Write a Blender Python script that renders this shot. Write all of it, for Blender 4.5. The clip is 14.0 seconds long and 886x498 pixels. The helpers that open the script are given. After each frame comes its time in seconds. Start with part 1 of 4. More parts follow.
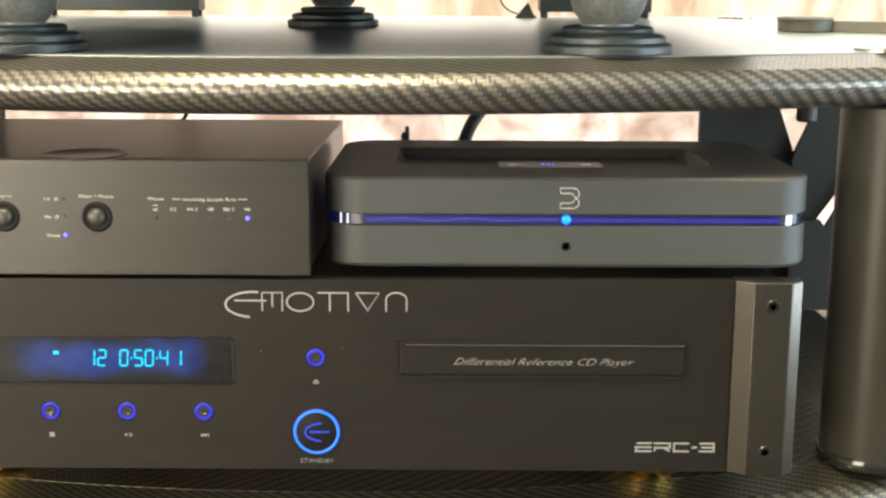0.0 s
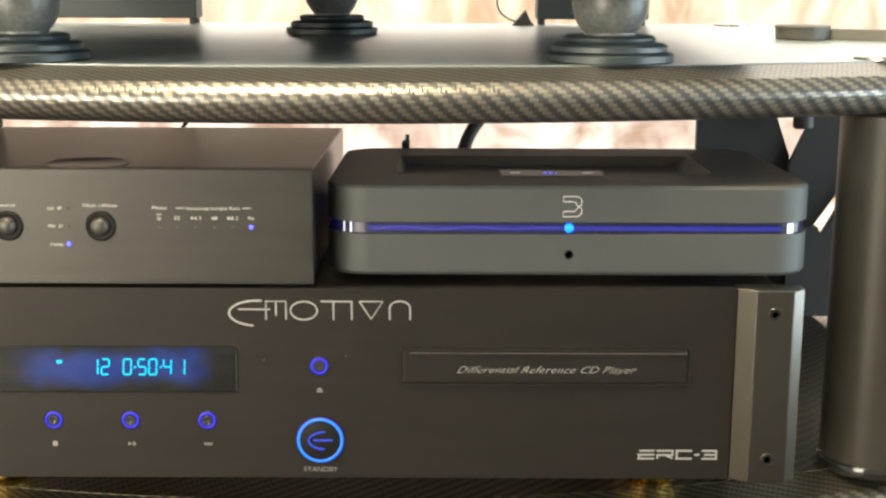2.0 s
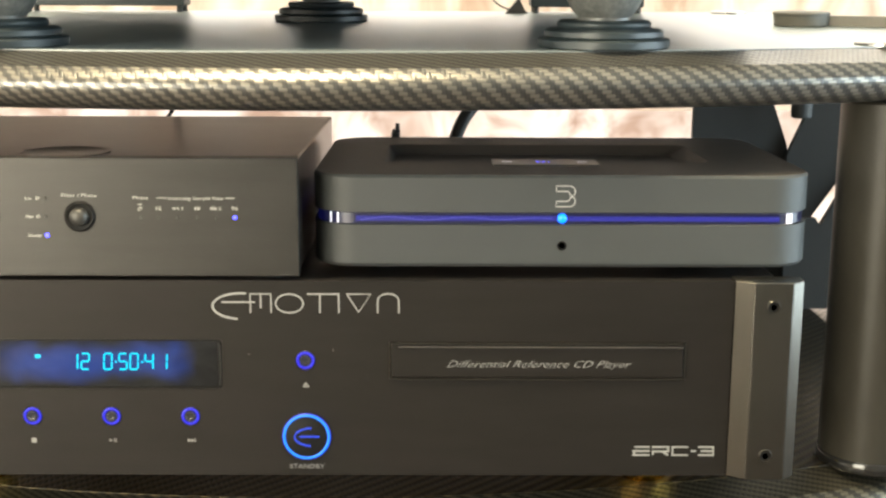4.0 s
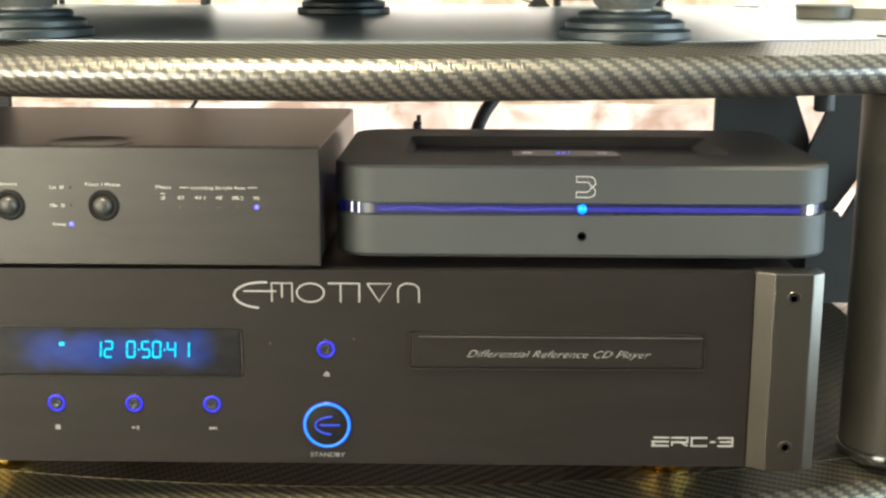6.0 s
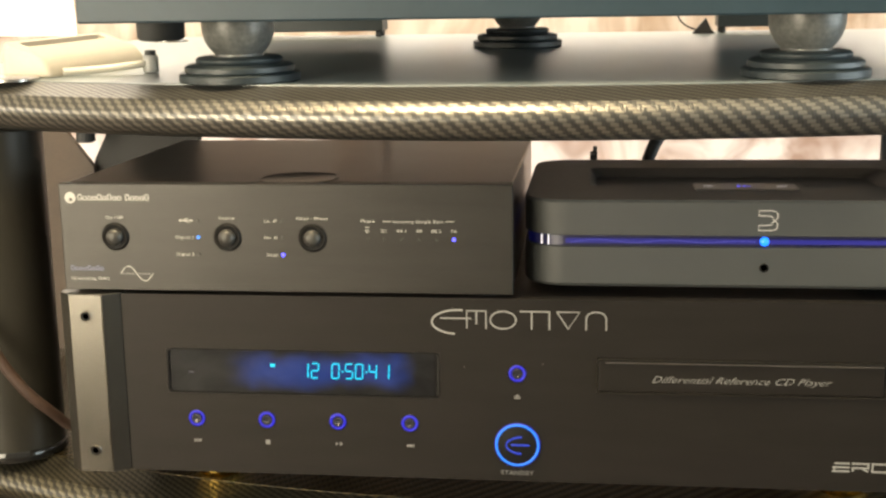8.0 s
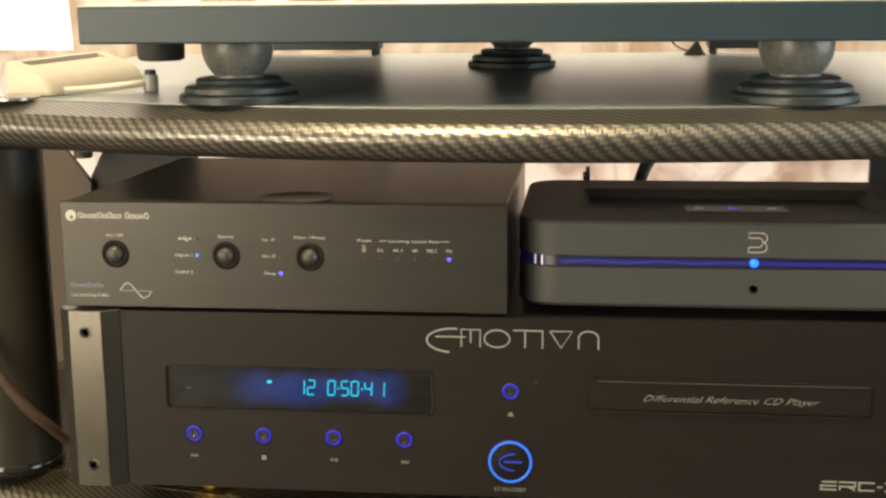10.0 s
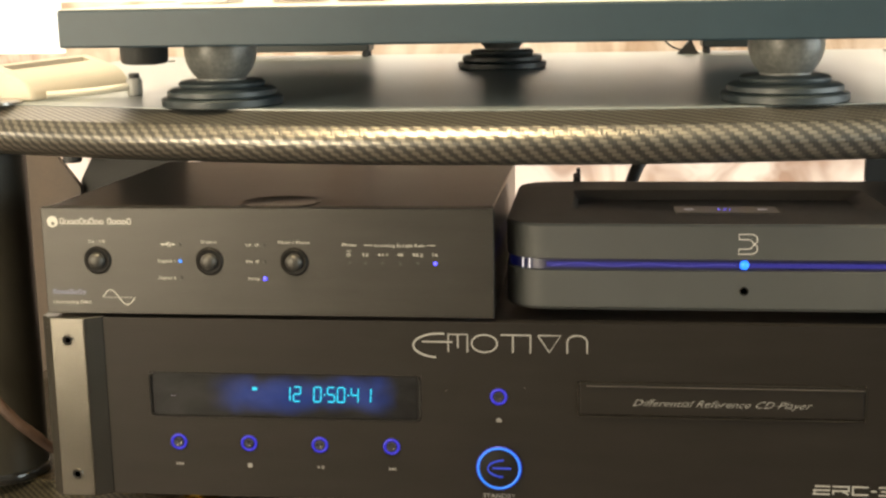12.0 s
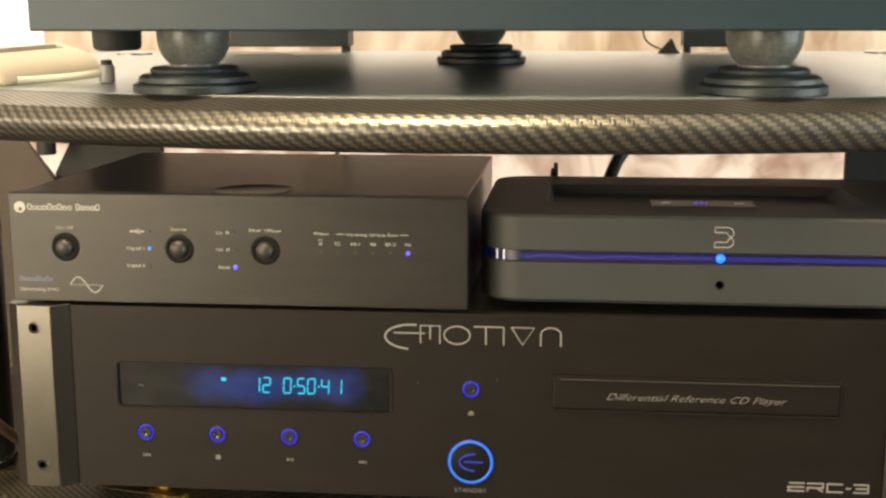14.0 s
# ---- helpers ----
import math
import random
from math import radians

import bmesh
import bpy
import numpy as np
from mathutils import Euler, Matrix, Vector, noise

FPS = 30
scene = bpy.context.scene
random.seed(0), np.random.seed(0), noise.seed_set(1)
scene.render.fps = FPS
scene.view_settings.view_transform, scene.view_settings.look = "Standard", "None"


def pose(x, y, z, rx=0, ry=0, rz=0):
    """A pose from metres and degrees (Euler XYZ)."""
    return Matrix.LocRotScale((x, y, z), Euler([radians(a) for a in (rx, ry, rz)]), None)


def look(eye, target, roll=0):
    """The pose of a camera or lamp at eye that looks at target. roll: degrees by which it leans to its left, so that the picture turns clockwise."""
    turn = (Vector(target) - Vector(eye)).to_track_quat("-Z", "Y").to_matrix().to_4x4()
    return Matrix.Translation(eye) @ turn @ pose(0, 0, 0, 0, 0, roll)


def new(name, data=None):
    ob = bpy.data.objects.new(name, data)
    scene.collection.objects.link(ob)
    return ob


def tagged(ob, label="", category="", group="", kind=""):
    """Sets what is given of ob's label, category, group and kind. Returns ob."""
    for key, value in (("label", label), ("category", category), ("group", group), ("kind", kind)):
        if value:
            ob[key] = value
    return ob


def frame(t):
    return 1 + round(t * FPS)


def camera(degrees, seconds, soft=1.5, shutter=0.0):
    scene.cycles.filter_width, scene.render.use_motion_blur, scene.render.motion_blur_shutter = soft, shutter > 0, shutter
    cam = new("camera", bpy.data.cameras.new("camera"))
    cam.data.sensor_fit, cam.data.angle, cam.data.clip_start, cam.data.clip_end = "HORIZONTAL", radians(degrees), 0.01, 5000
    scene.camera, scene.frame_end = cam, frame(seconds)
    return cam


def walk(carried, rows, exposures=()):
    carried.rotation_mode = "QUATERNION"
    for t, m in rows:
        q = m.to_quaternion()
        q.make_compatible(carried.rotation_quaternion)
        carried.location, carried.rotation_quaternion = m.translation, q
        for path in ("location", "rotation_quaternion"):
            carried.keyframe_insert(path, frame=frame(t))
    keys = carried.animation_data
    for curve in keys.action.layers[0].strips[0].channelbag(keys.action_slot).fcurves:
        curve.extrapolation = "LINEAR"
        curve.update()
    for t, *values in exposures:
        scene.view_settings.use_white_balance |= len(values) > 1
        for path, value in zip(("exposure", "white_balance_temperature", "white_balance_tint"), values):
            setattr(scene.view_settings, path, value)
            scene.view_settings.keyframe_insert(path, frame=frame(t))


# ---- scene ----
cam = camera(39.1, 14.0, soft=2.5)
PATH = [
    (0, (0.061, -0.542, 0.23), (0.048, 1.417, -0.172), 0.2),
    (0.5, (0.053, -0.543, 0.229), (0.059, 1.417, -0.167), 0.3),
    (1, (0.057, -0.546, 0.229), (0.041, 1.415, -0.164), 0.2),
    (1.5, (0.059, -0.544, 0.23), (0.038, 1.416, -0.163), 0.3),
    (2, (0.055, -0.543, 0.232), (0.058, 1.418, -0.163), 0.2),
    (2.5, (0.06, -0.523, 0.229), (0.07, 1.436, -0.171), 0.1),
    (3, (0.061, -0.526, 0.23), (0.073, 1.435, -0.158), 0.2),
    (3.2, (0.054, -0.528, 0.231), (0.075, 1.433, -0.163), 0.3),
    (5.3, (0.066, -0.528, 0.222), (0.051, 1.428, -0.196), 0.0),
    (5.5, (0.062, -0.527, 0.224), (0.053, 1.428, -0.2), 0.1),
    (6, (0.059, -0.531, 0.226), (0.032, 1.426, -0.186), 0.2),
    (6.5, (0.054, -0.543, 0.238), (-0.029, 1.41, -0.185), -0.5),
    (7, (0.054, -0.567, 0.242), (-0.117, 1.382, -0.175), -0.5),
    (7.5, (0.041, -0.563, 0.239), (-0.128, 1.389, -0.163), -0.5),
    (8, (0.035, -0.562, 0.243), (-0.204, 1.38, -0.155), -0.9),
    (10.5, (0.034, -0.572, 0.248), (-0.189, 1.377, -0.125), -0.4),
    (11, (0.056, -0.562, 0.242), (-0.181, 1.389, -0.128), -1.0),
    (11.5, (0.045, -0.563, 0.243), (-0.18, 1.389, -0.131), -1.0),
    (12, (0.041, -0.562, 0.248), (-0.189, 1.389, -0.13), -0.9),
    (12.5, (0.033, -0.562, 0.242), (-0.199, 1.388, -0.137), -0.0),
    (13, (0.033, -0.557, 0.241), (-0.188, 1.397, -0.127), 0.1),
    (13.5, (0.039, -0.557, 0.242), (-0.183, 1.396, -0.127), -0.2),
    (14, (0.045, -0.556, 0.238), (-0.159, 1.401, -0.126), -0.1),
]
walk(cam, [(t, look(eye, target, roll)) for t, eye, target, roll in PATH],
     [(0.0, 0.21, 6350, 6), (3.0, 0.20, 6350, 6), (6.0, 0.39, 6100, 3), (6.5, 0.38, 6100, 3), (7.0, 0.09, 6350, 5), (7.5, -0.06, 6600, 6), (8.0, -0.09, 6800, 7), (10.5, -0.52, 7100, 8), (11.0, -0.25, 7100, 8), (12.0, -0.20, 7150, 8), (13.0, -0.38, 7200, 8), (14.0, -0.43, 7250, 8)])

# ---- world, lights and exposure ----
world = bpy.data.worlds.new("world")
scene.world = world
world.use_nodes = True
wn = world.node_tree
sky = wn.nodes.new("ShaderNodeTexSky")
sky.sky_type, sky.sun_disc = "NISHITA", False
sky.sun_elevation, sky.sun_rotation = radians(35), radians(20)
wn.links.new(sky.outputs[0], wn.nodes["Background"].inputs[0])
wn.nodes["Background"].inputs[1].default_value = 0.1


def window_light(name, m, sx, sy, watts, colour):
    """Daylight that enters by a window's opening; also serves the added ceiling fill."""
    lamp = bpy.data.lights.new(name, "AREA")
    lamp.shape, lamp.size, lamp.size_y, lamp.energy, lamp.color = "RECTANGLE", sx, sy, watts, colour
    ob = new(name, lamp)
    ob.matrix_world = m
    return ob


window_light("window_light_back", look((0, 1.02, 0.45), (0, 0, 0.45)), 2.2, 1.7, 33, (0.99, 0.98, 0.98))
window_light("window_light_front", look((-1.62, -2.43, 0.43), (-1.15, 0, 0.30)), 1.40, 2.0, 124, (1.0, 0.88, 0.69))
window_light("window_light_side", look((-2.33, -0.7, 0.70), (0, -0.6, 0.60)), 1.2, 0.96, 24, (1.0, 0.90, 0.76))
window_light("window_light_east", look((2.33, -0.50, 0.35), (0, -0.50, 0.3)), 2.4, 1.6, 92, (0.80, 0.93, 1.0))
# warm fill from above, added out of view to brighten fronts and rim
fill_glow = window_light("added_fill_light", look((-0.25, -0.40, 1.80), (-0.25, -0.399, 0)), 0.5, 0.5, 62, (1.0, 0.80, 0.50))
fill_glow.data.shape = "DISK"


# ---- materials ----
def material(name, colour, rough=0.5, metal=0.0, vary=0.15, scale=60.0, bump=0.0, bump_scale=400.0, coat=0.0,
             emit=None, strength=0.0, transmission=0.0, stretch=(1, 1, 1), second=None):
    """A node material whose colour and gloss vary at two scales."""
    m = bpy.data.materials.new(name)
    m.use_nodes = True
    t = m.node_tree
    p = t.nodes["Principled BSDF"]
    co = t.nodes.new("ShaderNodeTexCoord")
    mp = t.nodes.new("ShaderNodeMapping")
    mp.inputs["Scale"].default_value = stretch
    t.links.new(co.outputs["Object"], mp.inputs["Vector"])
    big, fine = t.nodes.new("ShaderNodeTexNoise"), t.nodes.new("ShaderNodeTexNoise")
    big.inputs["Scale"].default_value, fine.inputs["Scale"].default_value = scale, scale * 14
    big.inputs["Detail"].default_value = 4
    for n in (big, fine):
        t.links.new(mp.outputs[0], n.inputs["Vector"])
    add = t.nodes.new("ShaderNodeMath")
    add.operation, add.use_clamp = "MULTIPLY_ADD", True
    add.inputs[1].default_value = 0.35
    t.links.new(fine.outputs["Fac"], add.inputs[0])
    half = t.nodes.new("ShaderNodeMath")
    half.operation = "MULTIPLY"
    half.inputs[1].default_value = 0.65
    t.links.new(big.outputs["Fac"], half.inputs[0])
    t.links.new(half.outputs[0], add.inputs[2])
    ramp = t.nodes.new("ShaderNodeValToRGB")
    ramp.color_ramp.elements[0].position, ramp.color_ramp.elements[1].position = 0.3, 0.7
    lo = [c * (1 - vary) for c in colour]
    hi = [min(1, c * (1 + vary)) for c in (second or colour)]
    ramp.color_ramp.elements[0].color, ramp.color_ramp.elements[1].color = (*lo, 1), (*hi, 1)
    t.links.new(add.outputs[0], ramp.inputs[0])
    t.links.new(ramp.outputs[0], p.inputs["Base Color"])
    rr = t.nodes.new("ShaderNodeMapRange")
    rr.inputs["To Min"].default_value, rr.inputs["To Max"].default_value = rough * 0.85, min(1, rough * 1.15)
    t.links.new(add.outputs[0], rr.inputs["Value"])
    t.links.new(rr.outputs[0], p.inputs["Roughness"])
    p.inputs["Metallic"].default_value = metal
    p.inputs["Coat Weight"].default_value = coat
    p.inputs["Coat Roughness"].default_value = 0.12
    p.inputs["Transmission Weight"].default_value = transmission
    if bump:
        nb, b = t.nodes.new("ShaderNodeTexNoise"), t.nodes.new("ShaderNodeBump")
        nb.inputs["Scale"].default_value = bump_scale
        t.links.new(mp.outputs[0], nb.inputs["Vector"])
        b.inputs["Strength"].default_value, b.inputs["Distance"].default_value = bump, 0.0006
        t.links.new(nb.outputs["Fac"], b.inputs["Height"])
        t.links.new(b.outputs[0], p.inputs["Normal"])
    if emit:
        p.inputs["Emission Color"].default_value = (*emit, 1)
        p.inputs["Emission Strength"].default_value = strength
    return m


def carbon(name, tow, dark, light, rough, depth):
    """Twill-woven carbon fibre: tows pass over two and under two, each row shifted by one."""
    m = bpy.data.materials.new(name)
    m.use_nodes = True
    t = m.node_tree
    p = t.nodes["Principled BSDF"]

    def op(kind, a, b=None, c=None):
        n = t.nodes.new("ShaderNodeMath")
        n.operation = kind
        for i, v in enumerate((a, b, c)):
            if v is None:
                continue
            if isinstance(v, (int, float)):
                n.inputs[i].default_value = v
            else:
                t.links.new(v, n.inputs[i])
        return n.outputs[0]

    uv = t.nodes.new("ShaderNodeUVMap")
    sep = t.nodes.new("ShaderNodeSeparateXYZ")
    t.links.new(uv.outputs[0], sep.inputs[0])
    u, v = op("DIVIDE", sep.outputs[0], tow), op("DIVIDE", sep.outputs[1], tow)
    i, j = op("FLOOR", u), op("FLOOR", v)
    over = op("LESS_THAN", op("FLOORED_MODULO", op("SUBTRACT", i, j), 4.0), 1.99)
    hu = op("SINE", op("MULTIPLY", op("FRACT", u), math.pi))
    hv = op("SINE", op("MULTIPLY", op("FRACT", v), math.pi))
    # each float is a long cushion: rounded across the tow, bowed along the two cells that it spans
    run_a = op("SINE", op("MULTIPLY", op("FRACT", op("DIVIDE", op("SUBTRACT", u, j), 2.0)), math.pi))
    run_b = op("SINE", op("MULTIPLY", op("FRACT", op("DIVIDE", op("SUBTRACT", v, i), 2.0)), math.pi))
    high = op("ADD", op("MULTIPLY", over, op("MULTIPLY_ADD", run_a, 0.35, hv)), op("MULTIPLY", op("SUBTRACT", 1.0, over), op("MULTIPLY_ADD", run_b, 0.35, hu)))
    bump = t.nodes.new("ShaderNodeBump")
    bump.inputs["Strength"].default_value, bump.inputs["Distance"].default_value = depth, tow * 0.35
    t.links.new(high, bump.inputs["Height"])
    t.links.new(bump.outputs[0], p.inputs["Normal"])
    mix = t.nodes.new("ShaderNodeMix")
    mix.data_type = "RGBA"
    nz = t.nodes.new("ShaderNodeTexNoise")
    nz.inputs["Scale"].default_value = 90
    fac = op("MULTIPLY_ADD", nz.outputs["Fac"], 0.2, op("MULTIPLY", over, 0.8))
    t.links.new(fac, mix.inputs["Factor"])
    mix.inputs["A"].default_value, mix.inputs["B"].default_value = (*dark, 1), (*light, 1)
    # shade in the crevices between tows, multiplied into the base colour
    crevice_shade = t.nodes.new("ShaderNodeMapRange")
    crevice_shade.inputs["From Min"].default_value, crevice_shade.inputs["From Max"].default_value = 0.15, 0.95
    crevice_shade.inputs["To Min"].default_value, crevice_shade.inputs["To Max"].default_value = 0.65, 1.0
    t.links.new(high, crevice_shade.inputs["Value"])
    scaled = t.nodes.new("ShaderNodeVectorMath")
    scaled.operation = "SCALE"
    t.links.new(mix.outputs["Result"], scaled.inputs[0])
    t.links.new(crevice_shade.outputs[0], scaled.inputs["Scale"])
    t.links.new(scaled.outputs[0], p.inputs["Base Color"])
    p.inputs["Roughness"].default_value = rough
    p.inputs["Metallic"].default_value = 0.75
    p.inputs["Coat Weight"].default_value = 0.25
    p.inputs["Coat Roughness"].default_value = 0.15
    return m


def cloth(name, ca, cb, scale, stretch, through_it):
    """Thin cloth that lets daylight through, with soft blotches and a fine weave."""
    m = bpy.data.materials.new(name)
    m.use_nodes = True
    t = m.node_tree
    t.nodes.remove(t.nodes["Principled BSDF"])
    co, mp = t.nodes.new("ShaderNodeTexCoord"), t.nodes.new("ShaderNodeMapping")
    mp.inputs["Scale"].default_value = stretch
    t.links.new(co.outputs["Object"], mp.inputs[0])
    n, r = t.nodes.new("ShaderNodeTexNoise"), t.nodes.new("ShaderNodeValToRGB")
    n.inputs["Scale"].default_value, n.inputs["Detail"].default_value, n.inputs["Distortion"].default_value = scale, 3, 0.8
    t.links.new(mp.outputs[0], n.inputs["Vector"])
    t.links.new(n.outputs["Fac"], r.inputs[0])
    r.color_ramp.elements[0].position, r.color_ramp.elements[1].position = 0.36, 0.6
    r.color_ramp.elements[0].color, r.color_ramp.elements[1].color = (*ca, 1), (*cb, 1)
    d, tr, mx = t.nodes.new("ShaderNodeBsdfDiffuse"), t.nodes.new("ShaderNodeBsdfTranslucent"), t.nodes.new("ShaderNodeMixShader")
    mx.inputs[0].default_value = through_it
    for s in (d, tr):
        t.links.new(r.outputs[0], s.inputs["Color"])
    t.links.new(d.outputs[0], mx.inputs[1])
    t.links.new(tr.outputs[0], mx.inputs[2])
    t.links.new(mx.outputs[0], t.nodes["Material Output"].inputs["Surface"])
    return m


PLATE = material("black_anodised", (0.0185, 0.0162, 0.0145), 0.42, 0.4, 0.10, 30, 0.03, 2500, stretch=(1, 1, 6))
PLATE.node_tree.nodes["Principled BSDF"].inputs["Specular IOR Level"].default_value = 0.22
EAR = material("satin_black_metal", (0.120, 0.113, 0.100), 0.23, 0.95, 0.05, 40)
CASE = material("black_steel", (0.022, 0.020, 0.019), 0.45, 0.3, 0.2, 40, 0.1, 900)
DAC_FACE = material("grey_brushed_face", (0.047, 0.045, 0.042), 0.35, 0.8, 0.08, 25, 0.04, 1800, stretch=(1, 1, 8))
DAC_CASE = material("dark_steel_case", (0.095, 0.077, 0.066), 0.30, 0.85, 0.10, 30)
NODE = material("charcoal_soft_plastic", (0.040, 0.0430, 0.0420), 0.55, 0.0, 0.06, 60, 0.10, 2500)
NODE_TOP = material("dark_matt_plastic", (0.045, 0.039, 0.035), 0.5, 0.0, 0.10, 60, 0.15, 2500)
BAND = material("dark_gloss_band", (0.012, 0.012, 0.03), 0.28, 0.0, 0.4, 90, emit=(0.01, 0.02, 0.55), strength=0.035, stretch=(0.2, 1, 4))
BEAM = material("violet_light_guide", (0.01, 0.01, 0.08), 0.45, emit=(0.0, 0.006, 0.85), strength=0.22, stretch=(0.3, 1, 1), scale=40)
REFLECTION_LINE = material("pale_violet_reflection", (0.02, 0.02, 0.1), 0.45, emit=(0.10, 0.10, 0.75), strength=0.5, stretch=(0.3, 1, 1), scale=40)
BEAM_DIM = material("dim_violet_light_guide", (0.01, 0.01, 0.08), 0.45, emit=(0.0, 0.006, 0.70), strength=0.20, stretch=(0.3, 1, 1), scale=40)
GLOSS = material("black_gloss_plastic", (0.012, 0.012, 0.012), 0.12, 0.0, 0.3, 80, coat=0.4)
SMOKE = material("smeared_display_glass", (0.016, 0.016, 0.016), 0.30, 0.0, 0.3, 40, second=(0.035, 0.035, 0.035))
TOUCH = material("touch_glass", (0.04, 0.037, 0.035), 0.30, 0.0, 0.2, 80)
RUBBER = material("black_rubber", (0.028, 0.030, 0.031), 0.6, 0.0, 0.25, 120, 0.2, 900)
KNOB = material("black_knob", (0.008, 0.0075, 0.007), 0.55, 0.0, 0.2, 90)
KNOB.node_tree.nodes["Principled BSDF"].inputs["Specular IOR Level"].default_value = 0.15
KNOBTIP = material("dark_grey_knob_cap", (0.052, 0.050, 0.046), 0.44, 0.4, 0.15, 150)
BUTTON = material("grey_button_metal", (0.055, 0.055, 0.065), 0.22, 0.6, 0.15, 150)
PRINT = material("pale_print", (0.50, 0.485, 0.45), 0.6, 0.0, 0.08, 200)
DIM_PRINT = material("grey_print", (0.20, 0.195, 0.185), 0.6, 0.0, 0.10, 200)
SILVER = material("silver_print", (0.28, 0.28, 0.27), 0.5, 0.2, 0.08, 200)
BLUE_PRINT_GLINT = material("blue_grey_print_and_glint", (0.16, 0.17, 0.26), 0.5, 0.0, 0.1, 200)
RING = material("blue_button_light", (0.01, 0.01, 0.08), 0.5, emit=(0.012, 0.006, 0.9), strength=0.75)
STANDBY = material("standby_light", (0.01, 0.03, 0.1), 0.5, emit=(0.0, 0.24, 1.0), strength=1.25)
RING_HALO_GLOW = material("deep_blue_halo", (0.01, 0.01, 0.08), 0.5, emit=(0.0, 0.03, 0.9), strength=0.7)
STANDBY_IN = material("standby_blue_mark", (0.01, 0.02, 0.1), 0.5, emit=(0.0, 0.05, 1.0), strength=0.7)
DIGIT = material("cyan_display_light", (0.0, 0.2, 0.3), 0.3, emit=(0.0, 0.55, 0.85), strength=1.15)
LED = material("blue_diode", (0.02, 0.1, 0.3), 0.3, emit=(0.0, 0.14, 1.0), strength=3.0)
LED_SMALL = material("violet_blue_diode", (0.05, 0.05, 0.3), 0.3, emit=(0.05, 0.05, 1.0), strength=4.0)
LED_SOFT = material("sky_blue_diode", (0.02, 0.1, 0.3), 0.3, emit=(0.03, 0.22, 1.0), strength=2.0)
LED_OFF = material("unlit_diode", (0.02, 0.018, 0.016), 0.3)
WHITE_MARK = material("white_mark", (0.8, 0.8, 0.85), 0.4, emit=(0.7, 0.7, 0.9), strength=0.5)
BRASS = material("polished_brass", (0.85, 0.58, 0.14), 0.18, 1.0, 0.1, 120)
CHROME = material("dark_chrome", (0.35, 0.34, 0.33), 0.2, 1.0, 0.1, 120)
CAP = material("brushed_steel_cap", (0.42, 0.40, 0.38), 0.28, 1.0, 0.1, 120)
# black laminate; haze and window reflection are lifted into its grey base colour
DECK = material("hazed_black_laminate", (0.165, 0.197, 0.206), 0.34, 0.0, 0.06, 12)
DECK.node_tree.nodes["Map Range"].inputs["To Min"].default_value, DECK.node_tree.nodes["Map Range"].inputs["To Max"].default_value = 0.32, 0.32
DECK.node_tree.nodes["Principled BSDF"].inputs["IOR"].default_value = 1.95
POST = material("black_gloss_tube", (0.028, 0.026, 0.021), 0.36, 0.0, 0.2, 30, stretch=(1, 1, 0.3))
POST.node_tree.nodes["Principled BSDF"].inputs["Specular IOR Level"].default_value = 0.22
BROWNBOARD = material("dark_brown_board", (0.052, 0.036, 0.026), 0.6, 0.0, 0.25, 30)
PUCK = material("warm_grey_rubber", (0.105, 0.100, 0.086), 0.5, 0.0, 0.15, 60, 0.1, 900)
DARKWOOD = material("matt_black_brace", (0.020, 0.020, 0.019), 0.70, 0.0, 0.25, 30)
TURNED = material("black_turned_base", (0.019, 0.027, 0.031), 0.42, 0.0, 0.25, 60)
BALL = material("smoky_mottled_glass", (0.07, 0.082, 0.085), 0.34, 0.0, 0.2, 30, second=(0.26, 0.26, 0.24), transmission=0.35)
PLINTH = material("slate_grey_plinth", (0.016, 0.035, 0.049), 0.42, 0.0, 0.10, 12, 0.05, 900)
CREAM = material("cream_plastic", (0.50, 0.46, 0.39), 0.45, 0.0, 0.05, 40, 0.05, 800)
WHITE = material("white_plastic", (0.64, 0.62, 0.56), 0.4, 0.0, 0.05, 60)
BOXBLACK = material("blue_black_box", (0.010, 0.016, 0.020), 0.5, 0.0, 0.2, 40)
MILKY = material("milky_plastic", (0.50, 0.50, 0.48), 0.25, 0.0, 0.08, 90, transmission=0.3)
WIRE = material("black_cable", (0.015, 0.014, 0.014), 0.5, 0.0, 0.2, 200)
BRAID = material("dark_red_braid", (0.050, 0.028, 0.020), 0.6, 0.0, 0.35, 300, 0.6, 900)
PAINT = material("taupe_wall_paint", (0.26, 0.24, 0.21), 0.85, 0.0, 0.04, 3, 0.1, 60)
CEILING_PAINT = material("white_ceiling_paint", (0.70, 0.68, 0.63), 0.85, 0.0, 0.04, 3, 0.1, 60)
FLOORING = material("brown_floor", (0.075, 0.052, 0.036), 0.45, 0.0, 0.25, 4, 0.1, 40, stretch=(1, 8, 1))
FRAME = material("white_window_paint", (0.78, 0.76, 0.72), 0.5, 0.0, 0.04, 8)
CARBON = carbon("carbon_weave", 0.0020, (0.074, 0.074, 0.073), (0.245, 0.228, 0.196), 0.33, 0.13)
# same cloth on the lower shelf, with the upper shelf's shade in its colours
CARBON_EDGE_SHADED = carbon("carbon_weave_shaded_edge", 0.0021, (0.030, 0.028, 0.023), (0.130, 0.115, 0.080), 0.33, 0.22)
CARBON_LOW_SHADED = carbon("carbon_weave_shaded_shelf", 0.0021, (0.014, 0.012, 0.008), (0.092, 0.068, 0.030), 0.36, 0.25)
PALE_THROW = cloth("pale_patterned_cloth", (0.44, 0.34, 0.26), (0.74, 0.67, 0.59), 11, (1.8, 1, 0.8), 0.62)
